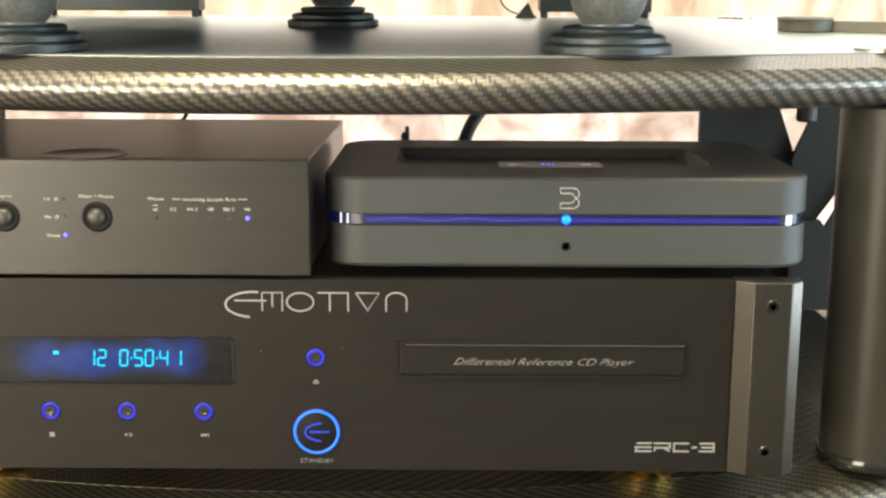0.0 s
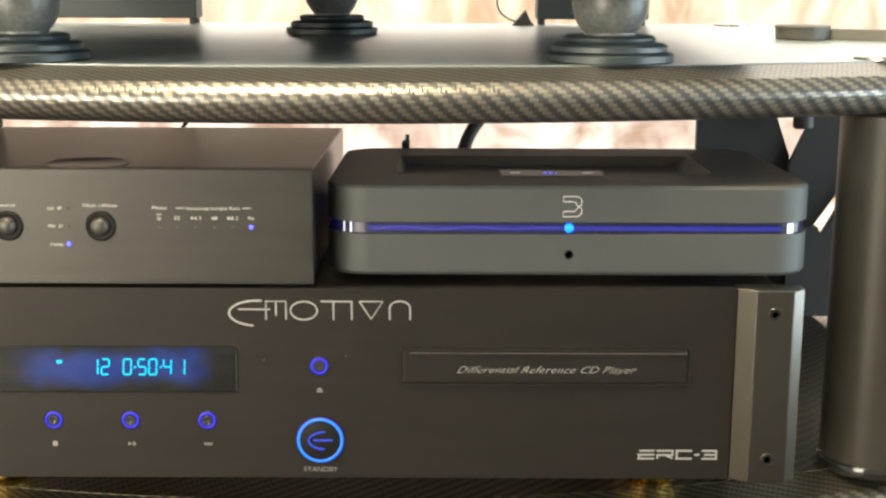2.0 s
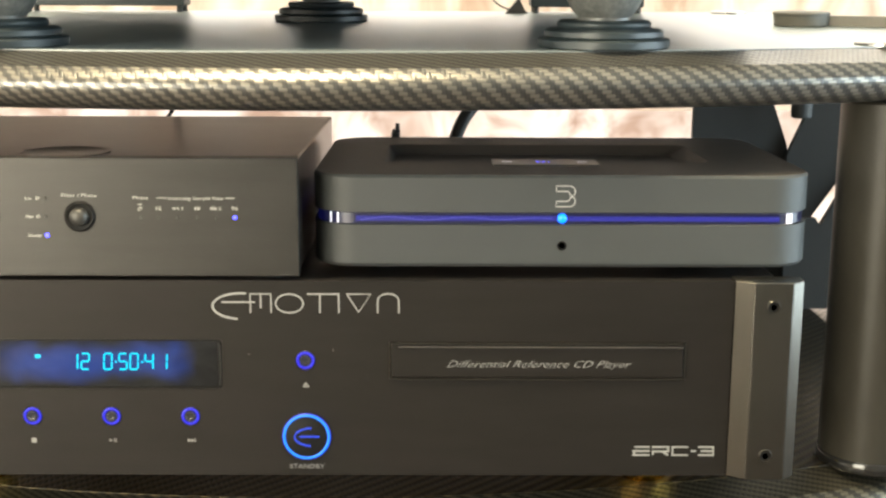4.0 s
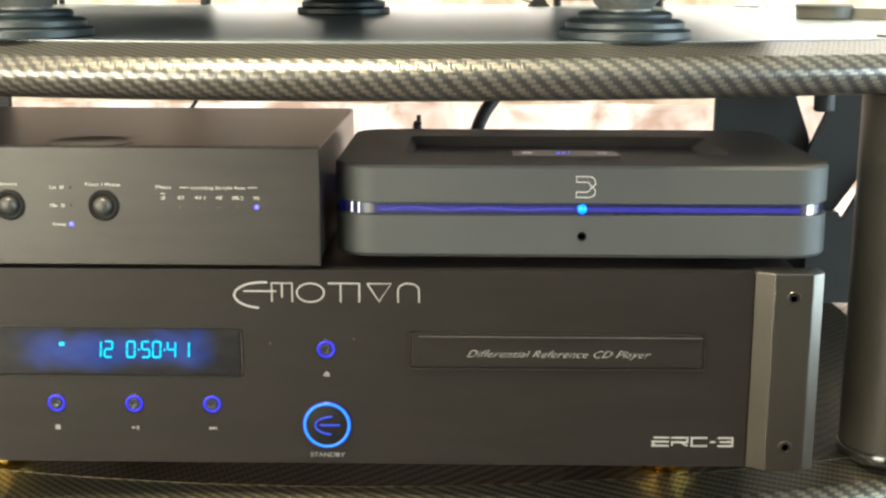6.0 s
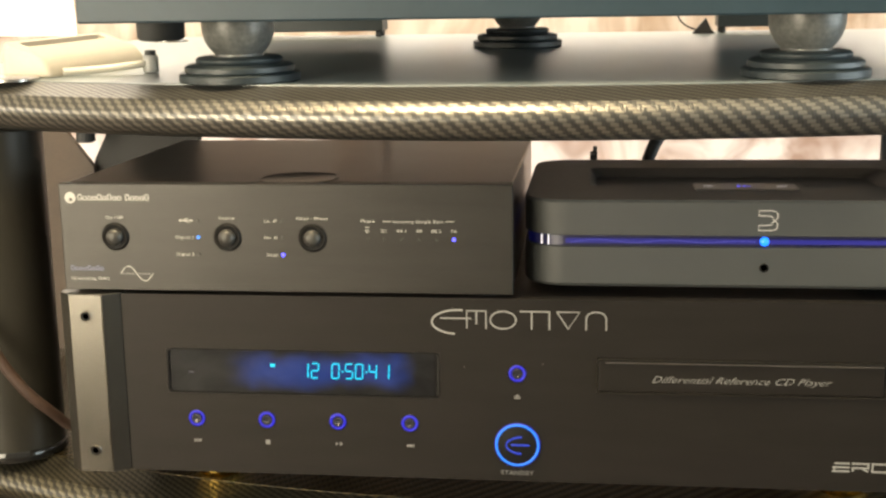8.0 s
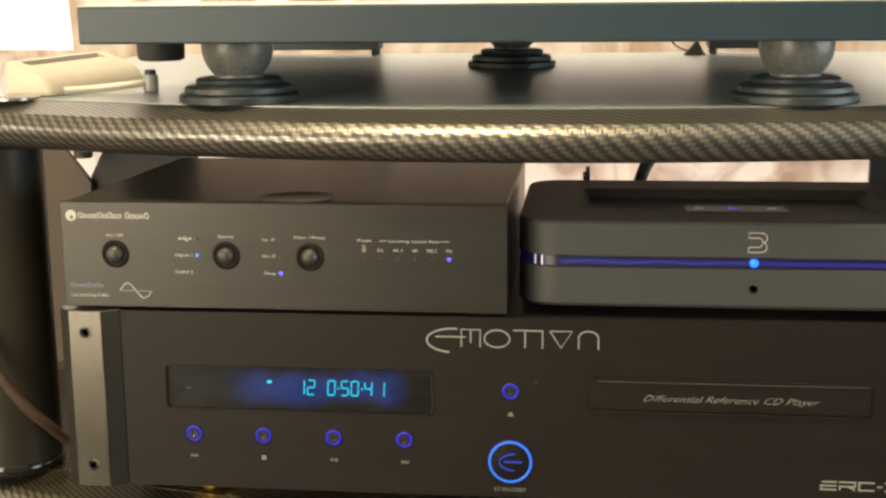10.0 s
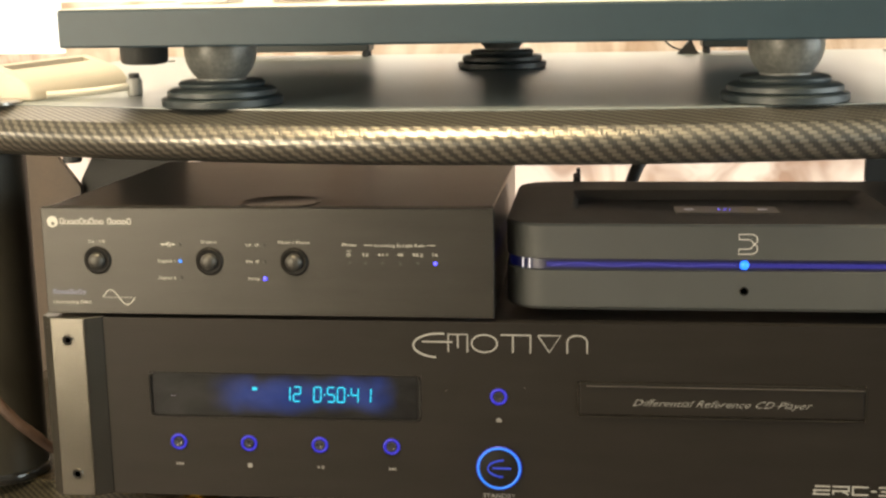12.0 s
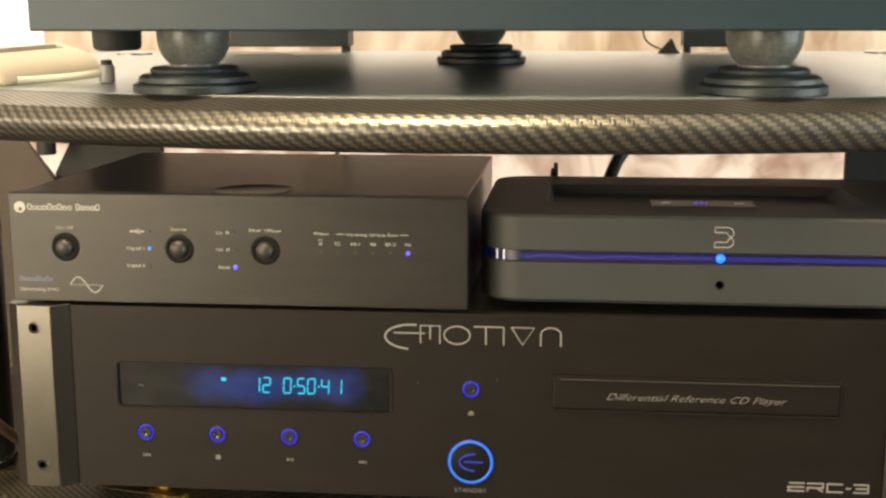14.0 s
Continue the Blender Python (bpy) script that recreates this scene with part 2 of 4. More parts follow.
SHEER = cloth("sheer_curtain", (0.80, 0.70, 0.62), (0.92, 0.88, 0.82), 5, (3, 3, 0.7), 0.65)
THROW = cloth("rumpled_cloth", (0.30, 0.20, 0.15), (0.62, 0.52, 0.45), 11, (1.6, 1, 1.2), 0.6)
LAMP_GLASS = material("lit_opal_glass", (0.8, 0.76, 0.68), 0.4, 0.0, 0.03, 20, emit=(1.0, 0.82, 0.55), strength=2.0)
GLASS = material("window_glass", (0.9, 0.92, 0.92), 0.02, 0.0, 0.0, 5, transmission=1.0)

# ---- building helpers ----
BASE = {}
DECK_FRAME = Matrix.Translation((0, 0.045, 0.2029)) @ Matrix.Rotation(math.atan(0.0225), 4, "X") @ Matrix.Translation((0, -0.045, 0))


def thing(name, base, label, category, group="", kind="", within=None):
    """An Empty at a thing's base; its parts are modelled in the coordinates of the room, or of the tilted deck."""
    ob = tagged(new(name), label, category, group, kind)
    ob.empty_display_size = 0.01
    ob.matrix_world = (within or Matrix()) @ Matrix.Translation(base)
    BASE[ob] = Vector(base)
    return ob


def part(name, bm, mat, parent, label="", smooth=False, within=None):
    """One bmesh as one mesh object under a thing or a part."""
    base = BASE.get(parent, Vector())
    if within:
        bmesh.ops.transform(bm, matrix=within, verts=bm.verts)
    bmesh.ops.translate(bm, verts=bm.verts, vec=-base)
    me = bpy.data.meshes.new(name)
    bm.to_mesh(me)
    bm.free()
    me.materials.append(mat)
    if smooth:
        me.polygons.foreach_set("use_smooth", [True] * len(me.polygons))
        me.set_sharp_from_angle(angle=radians(38))
    ob = new(name, me)
    ob.parent = parent
    BASE[ob] = base
    if label:
        tagged(ob, label)
    return ob


def solid(name, bm, mat, label, category, kind="", group="", smooth=False, base=(0, 0, 0)):
    """One bmesh as a top-level thing."""
    bmesh.ops.translate(bm, verts=bm.verts, vec=-Vector(base))
    me = bpy.data.meshes.new(name)
    bm.to_mesh(me)
    bm.free()
    me.materials.append(mat)
    if smooth:
        me.polygons.foreach_set("use_smooth", [True] * len(me.polygons))
        me.set_sharp_from_angle(angle=radians(38))
    ob = tagged(new(name, me), label, category, group, kind)
    ob.location = base
    return ob


def box(x0, x1, y0, y1, z0, z1, bevel=0.0, segments=2, bm=None):
    bm = bm or bmesh.new()
    m = Matrix.LocRotScale(((x0 + x1) / 2, (y0 + y1) / 2, (z0 + z1) / 2), None, (x1 - x0, y1 - y0, z1 - z0))
    made = bmesh.ops.create_cube(bm, size=1, matrix=m)
    if bevel:
        edges = list({e for v in made["verts"] for e in v.link_edges})
        bmesh.ops.bevel(bm, geom=edges, offset=bevel, segments=segments, affect="EDGES", profile=0.5)
    return bm


def lathe(profile, at=(0, 0, 0), axis="Z", segments=32, bm=None):
    """A turned solid from (radius, height) pairs, along z, or along -y for things on a front panel."""
    bm = bm or bmesh.new()
    turn = Matrix.Rotation(radians(90), 4, "X") if axis == "-Y" else Matrix()
    m = Matrix.Translation(at) @ turn
    rings = []
    for r, h in profile:
        if r < 1e-6:
            rings.append([bm.verts.new(m @ Vector((0, 0, h)))])
        else:
            rings.append([bm.verts.new(m @ Vector((r * math.cos(2 * math.pi * i / segments), r * math.sin(2 * math.pi * i / segments), h))) for i in range(segments)])
    for a, b in zip(rings, rings[1:]):
        for i in range(segments):
            k = (i + 1) % segments
            loop = [a[i % len(a)], a[k % len(a)], b[k % len(b)], b[i % len(b)]]
            loop = [v for n, v in enumerate(loop) if v not in loop[:n]]
            if len(loop) > 2:
                bm.faces.new(loop)
    for ring, flip in ((rings[0], True), (rings[-1], False)):
        if len(ring) > 2:
            bm.faces.new(ring[::-1] if flip else ring)
    return bm


def ring(r, thick, at, segments=32, minor=8, flat=1.0):
    """A torus on a front panel, facing the room."""
    bm = bmesh.new()
    rows = []
    for i in range(segments):
        a = 2 * math.pi * i / segments
        row = []
        for k in range(minor):
            b = 2 * math.pi * k / minor
            q = r + thick * math.cos(b)
            row.append(bm.verts.new((at[0] + q * math.cos(a), at[1] - thick * flat * math.sin(b), at[2] + q * math.sin(a))))
        rows.append(row)
    for i in range(segments):
        for k in range(minor):
            bm.faces.new((rows[i][k], rows[(i + 1) % segments][k], rows[(i + 1) % segments][(k + 1) % minor], rows[i][(k + 1) % minor]))
    bmesh.ops.recalc_face_normals(bm, faces=bm.faces)
    return bm


def plate(points, y0, y1, bm=None):
    """A flat solid with the outline points (x, z), between two depths."""
    bm = bm or bmesh.new()
    a = [bm.verts.new((x, y0, z)) for x, z in points]
    b = [bm.verts.new((x, y1, z)) for x, z in points]
    made = [bm.faces.new(a), bm.faces.new(b[::-1])]
    for i in range(len(a)):
        k = (i + 1) % len(a)
        made.append(bm.faces.new((a[k], a[i], b[i], b[k])))
    bmesh.ops.recalc_face_normals(bm, faces=made)
    return bm


def stroke(points, wide, y0, y1, bm=None):
    """A printed line of one width through the points (x, z)."""
    bm = bm or bmesh.new()
    left, right = [], []
    for i, (x, z) in enumerate(points):
        ax, az = points[max(0, i - 1)]
        bx, bz = points[min(len(points) - 1, i + 1)]
        d = Vector((bx - ax, bz - az)).normalized() * wide / 2
        left.append((x - d.y, z + d.x))
        right.append((x + d.y, z - d.x))
    for i in range(len(points) - 1):
        plate([left[i], left[i + 1], right[i + 1], right[i]], y0, y1, bm)
    return bm


def arc(cx, cz, rx, rz, a0, a1, n=16):
    return [(cx + rx * math.cos(radians(a0 + (a1 - a0) * i / n)), cz + rz * math.sin(radians(a0 + (a1 - a0) * i / n))) for i in range(n + 1)]


def tube(points, radius, bm=None, sides=10):
    """A round cable through the points, smoothed."""
    bm = bm or bmesh.new()
    pts = [Vector(p) for p in points]
    fine = []
    for i in range(len(pts) - 1):
        p0, p1, p2, p3 = pts[max(0, i - 1)], pts[i], pts[i + 1], pts[min(len(pts) - 1, i + 2)]
        for s in range(6):
            u = s / 6
            fine.append(0.5 * (2 * p1 + (p2 - p0) * u + (2 * p0 - 5 * p1 + 4 * p2 - p3) * u * u + (3 * p1 - p0 - 3 * p2 + p3) * u ** 3))
    fine.append(pts[-1])
    rings = []
    for i, p in enumerate(fine):
        d = (fine[min(len(fine) - 1, i + 1)] - fine[max(0, i - 1)]).normalized()
        side = d.cross(Vector((0.11, 0.98, 0.16))).normalized()
        up = side.cross(d)
        rings.append([bm.verts.new(p + radius * (math.cos(2 * math.pi * k / sides) * side + math.sin(2 * math.pi * k / sides) * up)) for k in range(sides)])
    for a, b in zip(rings, rings[1:]):
        for k in range(sides):
            bm.faces.new((a[k], a[(k + 1) % sides], b[(k + 1) % sides], b[k]))
    bm.faces.new(rings[0][::-1])
    bm.faces.new(rings[-1])
    bmesh.ops.recalc_face_normals(bm, faces=bm.faces)
    return bm


def words(body, high, x, y, z, mat, parent, align="CENTER", wide=None, shear=0.0, name="lettering", thin=-0.005):
    """Raised print on a front panel: capitals of that height, centred on z, stretched to a width."""
    cu = bpy.data.curves.new(name, "FONT")
    cu.body, cu.align_x, cu.align_y, cu.resolution_u, cu.shear = body, "LEFT", "BOTTOM_BASELINE", 2, shear
    cu.extrude, cu.offset = 0.02, thin
    tmp = new("lettering_source", cu)
    me = bpy.data.meshes.new_from_object(tmp.evaluated_get(bpy.context.evaluated_depsgraph_get()))
    bpy.data.objects.remove(tmp)
    bpy.data.curves.remove(cu)
    bm = bmesh.new()
    bm.from_mesh(me)
    bpy.data.meshes.remove(me)
    xs = [v.co.x for v in bm.verts]
    x0, x1 = min(xs), max(xs)
    s = high / 0.69
    sx = wide / (x1 - x0) if wide else s
    shift = {"CENTER": (x0 + x1) / 2, "LEFT": x0, "RIGHT": x1}[align]
    for v in bm.verts:
        v.co = (x + (v.co.x - shift) * sx, y - 0.00012 + (v.co.z * -0.004), z - high / 2 + v.co.y * s)
    return part(name, bm, mat, parent)


def holed_panel(xs, zs, holes, y0, y1):
    """A panel of given thickness with rectangular openings: cells of a grid, bar those in holes."""
    bm = bmesh.new()
    cells = {(i, k) for i in range(len(xs) - 1) for k in range(len(zs) - 1)} - set(holes)
    front, back = {}, {}

    def at(store, i, k, y):
        if (i, k) not in store:
            store[i, k] = bm.verts.new((xs[i], y, zs[k]))
        return store[i, k]

    for i, k in cells:
        loop = ((i, k), (i + 1, k), (i + 1, k + 1), (i, k + 1))
        bm.faces.new([at(front, a, b, y0) for a, b in loop])
        bm.faces.new([at(back, a, b, y1) for a, b in loop[::-1]])
        for (a, b), other in zip(zip(loop, loop[1:] + loop[:1]), ((i, k - 1), (i + 1, k), (i, k + 1), (i - 1, k))):
            if other not in cells:
                bm.faces.new((at(front, *b, y0), at(front, *a, y0), at(back, *a, y1), at(back, *b, y1)))
    bmesh.ops.recalc_face_normals(bm, faces=bm.faces)
    return bm


def round_rect(x0, x1, y0, y1, r, n=8):
    pts = []
    for cx, cy, a in ((x1 - r, y0 + r, -90), (x1 - r, y1 - r, 0), (x0 + r, y1 - r, 90), (x0 + r, y0 + r, 180)):
        pts += [(cx + r * math.cos(radians(a + 90 * i / n)), cy + r * math.sin(radians(a + 90 * i / n))) for i in range(n + 1)]
    return pts


def stack(levels, bm=None, cap_low=True, cap_high=True):
    """Joins outlines of the same number of points, each (points, z), into a skin."""
    bm = bm or bmesh.new()
    rows = [[bm.verts.new((x, y, z)) for x, y in pts] for pts, z in levels]
    for a, b in zip(rows, rows[1:]):
        for i in range(len(a)):
            k = (i + 1) % len(a)
            bm.faces.new((a[i], a[k], b[k], b[i]))
    if cap_low:
        bm.faces.new(rows[0][::-1])
    if cap_high:
        bm.faces.new(rows[-1])
    bmesh.ops.recalc_face_normals(bm, faces=bm.faces)
    return bm


# ---- the room ----
FLOOR_Z, CEIL_Z, WALL_T = -0.85, 1.92, 0.12
solid("floor", box(-2.4, 2.4, -2.6, 1.3, FLOOR_Z - 0.1, FLOOR_Z), FLOORING, "brown wooden floor under the rack", "floor", "structure")
solid("ceiling", box(-2.4, 2.4, -2.6, 1.3, CEIL_Z, CEIL_Z + 0.1), CEILING_PAINT, "plain white painted ceiling", "ceiling", "structure")
west = holed_panel((-1.3, 0.1, 1.3, 2.6), (FLOOR_Z, 0.20, 1.2, CEIL_Z), [(1, 1)], -WALL_T, 0.0)
bmesh.ops.transform(west, matrix=Matrix.Translation((-2.4, 0, 0)) @ Matrix.Rotation(radians(-90), 4, "Z"), verts=west.verts)
solid("wall_west", west, PAINT, "taupe painted wall with a side window", "wall", "structure")
east = holed_panel((-2.6, -1.72, 0.72, 1.3), (FLOOR_Z, -0.48, 1.18, CEIL_Z), [(1, 1)], -WALL_T, 0.0)
bmesh.ops.transform(east, matrix=Matrix.Translation((2.4, 0, 0)) @ Matrix.Rotation(radians(90), 4, "Z"), verts=east.verts)
solid("wall_east", east, PAINT, "taupe painted wall with a side window", "wall", "structure")
# fixture made up to house the overhead fill light
lampshade = thing("added_ceiling_lamp", (-0.25, -0.40, 1.92), "added round ceiling lamp, out of view, for warm fill light", "ceiling lamp")
part("housing", lathe([(0.27, 1.805), (0.285, 1.815), (0.285, 1.90), (0.25, 1.92)], (-0.25, -0.40, 0), segments=48), FRAME, lampshade, smooth=True)
part("diffuser", lathe([(0.268, 1.808), (0.268, 1.811), (0, 1.811)], (-0.25, -0.40, 0), segments=48), LAMP_GLASS, lampshade, "warm lit diffuser")
solid("wall_north", holed_panel((-2.4, -1.15, 1.15, 2.4), (FLOOR_Z, -0.42, 1.32, CEIL_Z), [(1, 1)], 1.06, 1.06 + WALL_T), PAINT,
      "taupe painted wall with a wide window", "wall", "structure")
solid("wall_south", holed_panel((-2.4, -2.34, -0.90, 2.4), (FLOOR_Z, -0.58, 1.45, CEIL_Z), [(1, 1)], -2.6, -2.6 + WALL_T), PAINT,
      "taupe painted wall with a window", "wall", "structure")


def window(name, x0, x1, z0, z1, y, label, turn=None):
    """A framed window with two panes; turn carries it from the north wall's line to another wall."""
    turn = turn or Matrix()
    w = thing(name, turn @ Vector(((x0 + x1) / 2, y, z0)), label, "window", "", "structure")
    t = 0.05

    def set_in(bm):
        bmesh.ops.transform(bm, matrix=turn, verts=bm.verts)
        return bm

    part("window_frame", set_in(holed_panel((x0, x0 + t, (x0 + x1) / 2 - t / 2, (x0 + x1) / 2 + t / 2, x1 - t, x1), (z0, z0 + t, z1 - t, z1), [(1, 1), (3, 1)], y - 0.02, y + 0.02)), FRAME, w)
    for a, b in ((x0 + t, (x0 + x1) / 2 - t / 2), ((x0 + x1) / 2 + t / 2, x1 - t)):
        pane = part("pane", set_in(box(a, b, y - 0.003, y + 0.003, z0 + t, z1 - t)), GLASS, w)
        pane.visible_shadow = False
    return w


window("window_1", -1.15, 1.15, -0.42, 1.32, 1.12, "wide white window behind sheer curtains")
window("window_2", -2.34, -0.90, -0.58, 1.45, -2.55, "white window that lights the rack")
window("window_3", 0.1, 1.3, 0.20, 1.2, -2.46, "white side window with two panes", Matrix.Rotation(radians(-90), 4, "Z"))
window("window_4", -1.72, 0.72, -0.48, 1.18, -2.46, "white side window with two panes", Matrix.Rotation(radians(90), 4, "Z"))


def drape(name, x0, x1, z0, z1, y, fold, pitch, mat, label, rumple):
    nx, nz = int((x1 - x0) / 0.012), 40
    bm = bmesh.new()
    rows = []
    for k in range(nz + 1):
        z = z0 + (z1 - z0) * k / nz
        row = []
        for i in range(nx + 1):
            x = x0 + (x1 - x0) * i / nx
            d = fold * math.sin(2 * math.pi * x / pitch + 0.8 * math.sin(3.1 * x)) + rumple * noise.noise((x * 7, z * 9, y))
            row.append(bm.verts.new((x, y + d, z)))
        rows.append(row)
    for a, b in zip(rows, rows[1:]):
        for i in range(nx):
            bm.faces.new((a[i], a[i + 1], b[i + 1], b[i]))
    ob = solid(name, bm, mat, label, "curtain", smooth=True)
    return ob


drape("sheer_curtain", -1.3, 1.3, 0.185, 1.45, 0.93, 0.012, 0.11, SHEER, "bright cream sheer curtain with daylight behind it", 0.01)
drape("patterned_curtain", -1.3, 1.3, FLOOR_Z + 0.01, 0.203, 0.885, 0.010, 0.19, THROW, "rumpled cream and pinkish brown cloth below the window", 0.030)
drape("patterned_curtain", -0.56, 1.3, 0.10, 0.262, 0.845, 0.010, 0.19, PALE_THROW, "cream and pinkish brown curtain with daylight behind it", 0.012)

# ---- the rack ----
BOW = 0.67


def shelf_outline():
    """Plan of a shelf: bowed front, rounded corners, straight back."""
    half, rear = 0.335, 0.455
    pts = [(x, 0.005 + BOW * x * x) for x in np.linspace(-0.285, 0.285, 96)]
    yc = 0.005 + BOW * 0.285 ** 2
    pts += [(half - 0.05 + 0.05 * math.sin(radians(a)), yc + 0.062 - 0.062 * math.cos(radians(a))) for a in (15, 30, 45, 60, 75, 90)]
    pts += [(half - 0.04 + 0.04 * math.cos(radians(a)), rear - 0.04 + 0.04 * math.sin(radians(a))) for a in range(0, 91, 15)]
    pts += [(-half + 0.04 - 0.04 * math.sin(radians(a)), rear - 0.04 + 0.04 * math.cos(radians(a))) for a in range(0, 91, 15)]
    pts += [(-half + 0.05 - 0.05 * math.sin(radians(a)), yc + 0.062 - 0.062 * math.cos(radians(a))) for a in (90, 75, 60, 45, 30, 15)]
    return pts


rack = thing("equipment_rack", (0, 0.2, FLOOR_Z), "black equipment rack with carbon weave shelves on tubular posts", "rack")


def shelf(label, within, panel_mat, rim_mat, thick=0.024):
    pts = [Vector((float(x), float(y))) for x, y in shelf_outline()]
    n = len(pts)
    lane, reach = 0.004, 0.020
    bm = bmesh.new()
    uv = bm.loops.layers.uv.new("UVMap")
    inner = []
    for i in range(n):
        d = (pts[(i + 1) % n] - pts[i - 1]).normalized()
        inner.append((pts[i].x - d.y * (lane - 0.0004), pts[i].y + d.x * (lane - 0.0004)))
    stack([(inner, -thick + 0.0005), (inner, 0.0003)], bm)
    for f in bm.faces:
        for loop in f.loops:
            loop[uv].uv = (loop.vert.co.x, loop.vert.co.y)
    s = part("shelf", bm, panel_mat, rack, label, within=within)
    bm = bmesh.new()
    uv = bm.loops.layers.uv.new("UVMap")
    # a gently sloping upper lane, a soft shoulder, a steep front and a tucked lower edge
    line = [(-lane, 0.0), (0.0005, -0.0012), (0.0110, -0.0043), (0.0136, -0.0050), (0.0146, -0.0055), (0.0178, -0.0080), (reach, -0.0115), (0.0197, -0.0150), (0.0178, -0.0192), (0.0135, -0.0226), (0.0060, -thick), (0.0, -thick)]
    for _ in range(2):
        cut = [line[0]]
        for (ao, az), (bo, bz) in zip(line, line[1:]):
            cut += [(0.75 * ao + 0.25 * bo, 0.75 * az + 0.25 * bz), (0.25 * ao + 0.75 * bo, 0.25 * az + 0.75 * bz)]
        line = cut + [line[-1]]
    prof = [(*line[0], 0.0)]
    for o, z in line[1:]:
        prof.append((o, z, prof[-1][2] + (2.0 if o < 0.0136 and z > -0.006 else 1.0) * math.hypot(o - prof[-1][0], z - prof[-1][1])))
    run, verts, dist = 0.0, [], []
    for i in range(n):
        d = (pts[(i + 1) % n] - pts[i - 1]).normalized()
        nrm = Vector((d.y, -d.x))
        if i:
            run += (pts[i] - pts[i - 1]).length
        dist.append(run)
        verts.append([bm.verts.new((pts[i].x + nrm.x * o, pts[i].y + nrm.y * o, z)) for o, z, _ in prof])
    dist.append(run + (pts[0] - pts[-1]).length)
    for i in range(n):
        k = (i + 1) % n
        for j in range(len(prof) - 1):
            f = bm.faces.new((verts[i][j], verts[i][j + 1], verts[k][j + 1], verts[k][j]))
            for loop, (u, v) in zip(f.loops, ((dist[i], prof[j][2]), (dist[i], prof[j + 1][2]), (dist[i + 1], prof[j + 1][2]), (dist[i + 1], prof[j][2]))):
                # the cloth is pulled askew towards one end of the edge
                loop[uv].uv = (u - 0.6 * v * max(0.0, 0.34 - u) / 0.34, v + 0.16 * max(0.0, 0.42 - u) ** 2 / 0.30)
    part("rim", bm, rim_mat, s, "rounded woven carbon edge", smooth=True, within=within)


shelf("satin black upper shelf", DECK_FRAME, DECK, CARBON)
shelf("lower shelf covered in carbon weave, coloured darker for shade", None, CARBON_LOW_SHADED, CARBON_EDGE_SHADED)


def post(x, y, z0, z1, name, label):
    r = 0.024
    p = part(name, lathe([(r - 0.001, 0), (r, 0.001), (r, z1 - z0 - 0.001), (r - 0.001, z1 - z0)], (x, y, z0), segments=48), POST, rack, label, smooth=True)
    part("collar", lathe([(r + 0.0005, 0), (r + 0.0012, 0.001), (r + 0.0012, 0.005), (r + 0.0005, 0.006)], (x, y, z0), segments=48), GLOSS, p, smooth=True)


for px, py in ((0.2725, 0.059), (-0.279, 0.062), (0.280, 0.405), (-0.310, 0.405)):
    top = 0.2029 + 0.0225 * (py - 0.045) - 0.0245
    post(px, py, 0.0004, top, "post", "black glossy tubular post")
    post(px, py, FLOOR_Z, -0.024, "leg", "black tubular leg")

for px, py in ((0.268, 0.066), (-0.263, 0.055), (0.276, 0.425), (-0.293, 0.390)):
    part("post_cap", lathe([(0.0135, 0), (0.0135, 0.0012), (0.012, 0.0020), (0.006, 0.0022), (0, 0.0022)], (px, py, 0.0003)), CAP, rack, "flat steel cap", smooth=True, within=DECK_FRAME)


def brace(points, y, name, mat=DARKWOOD, label="matt black rear brace"):
    part(name, plate(points, y, y + 0.006), mat, rack, label)


# crossed plates at the back leave narrow gaps of daylight
brace([(0.2431, 0.1865), (0.2866, 0.1865), (0.3121, 0.1184), (0.3121, 0.0900), (0.3260, 0.0850), (0.3260, 0.0005), (0.2431, 0.0005)], 0.374, "upright_brace")
brace([(0.3414, 0.1865), (0.3100, 0.1122), (0.3100, 0.037), (0.3471, 0.0927), (0.4472, 0.1865)], 0.366, "slanted_brace")
brace([(0.3100, 0.0005), (0.3100, 0.068), (0.3312, 0.068), (0.3348, 0.0620), (0.3437, 0.0785), (0.3490, 0.0881), (0.4472, 0.1733), (0.4472, 0.0005)], 0.358, "lower_brace")
brace([(-0.2693, 0.1865), (-0.3194, 0.1865), (-0.3553, 0.1201), (-0.3553, 0.0005), (-0.2693, 0.0005)], 0.374, "upright_brace")
brace([(-0.4060, 0.1865), (-0.3530, 0.1158), (-0.3530, -0.1400), (-0.4895, -0.1400), (-0.4895, 0.1865)], 0.366, "slanted_brace", BROWNBOARD, "dark brown rear brace")
for bx in (0.314, -0.351):
    part("bolt", lathe([(0.006, 0), (0.0072, 0.001), (0.0072, 0.014), (0.005, 0.016), (0.004, 0.016), (0.004, 0.047)], (bx, 0.350, 0.137 if bx < 0 else 0.141), segments=20), RUBBER, rack, "short black bolt")

# ---- the disc player ----
cd = thing("cd_player", (0, 0.15, 0.0), "wide black disc player with blue lit buttons on brass feet", "cd player")
PB, PT = 0.0150, 0.1045
DX0, DX1, DZ0, DZ1 = -0.1700, -0.0365, 0.0553, 0.0780
TX0, TX1, TZ0, TZ1 = 0.0370, 0.1675, 0.0600, 0.0770
part("faceplate", holed_panel((-0.1910, DX0, DX1, TX0, TX1, 0.1875), (PB, DZ0, TZ0, TZ1, DZ1, PT),
     [(1, 1), (1, 2), (1, 3), (3, 2)], 0.0, 0.006), PLATE, cd, "black anodised front panel")
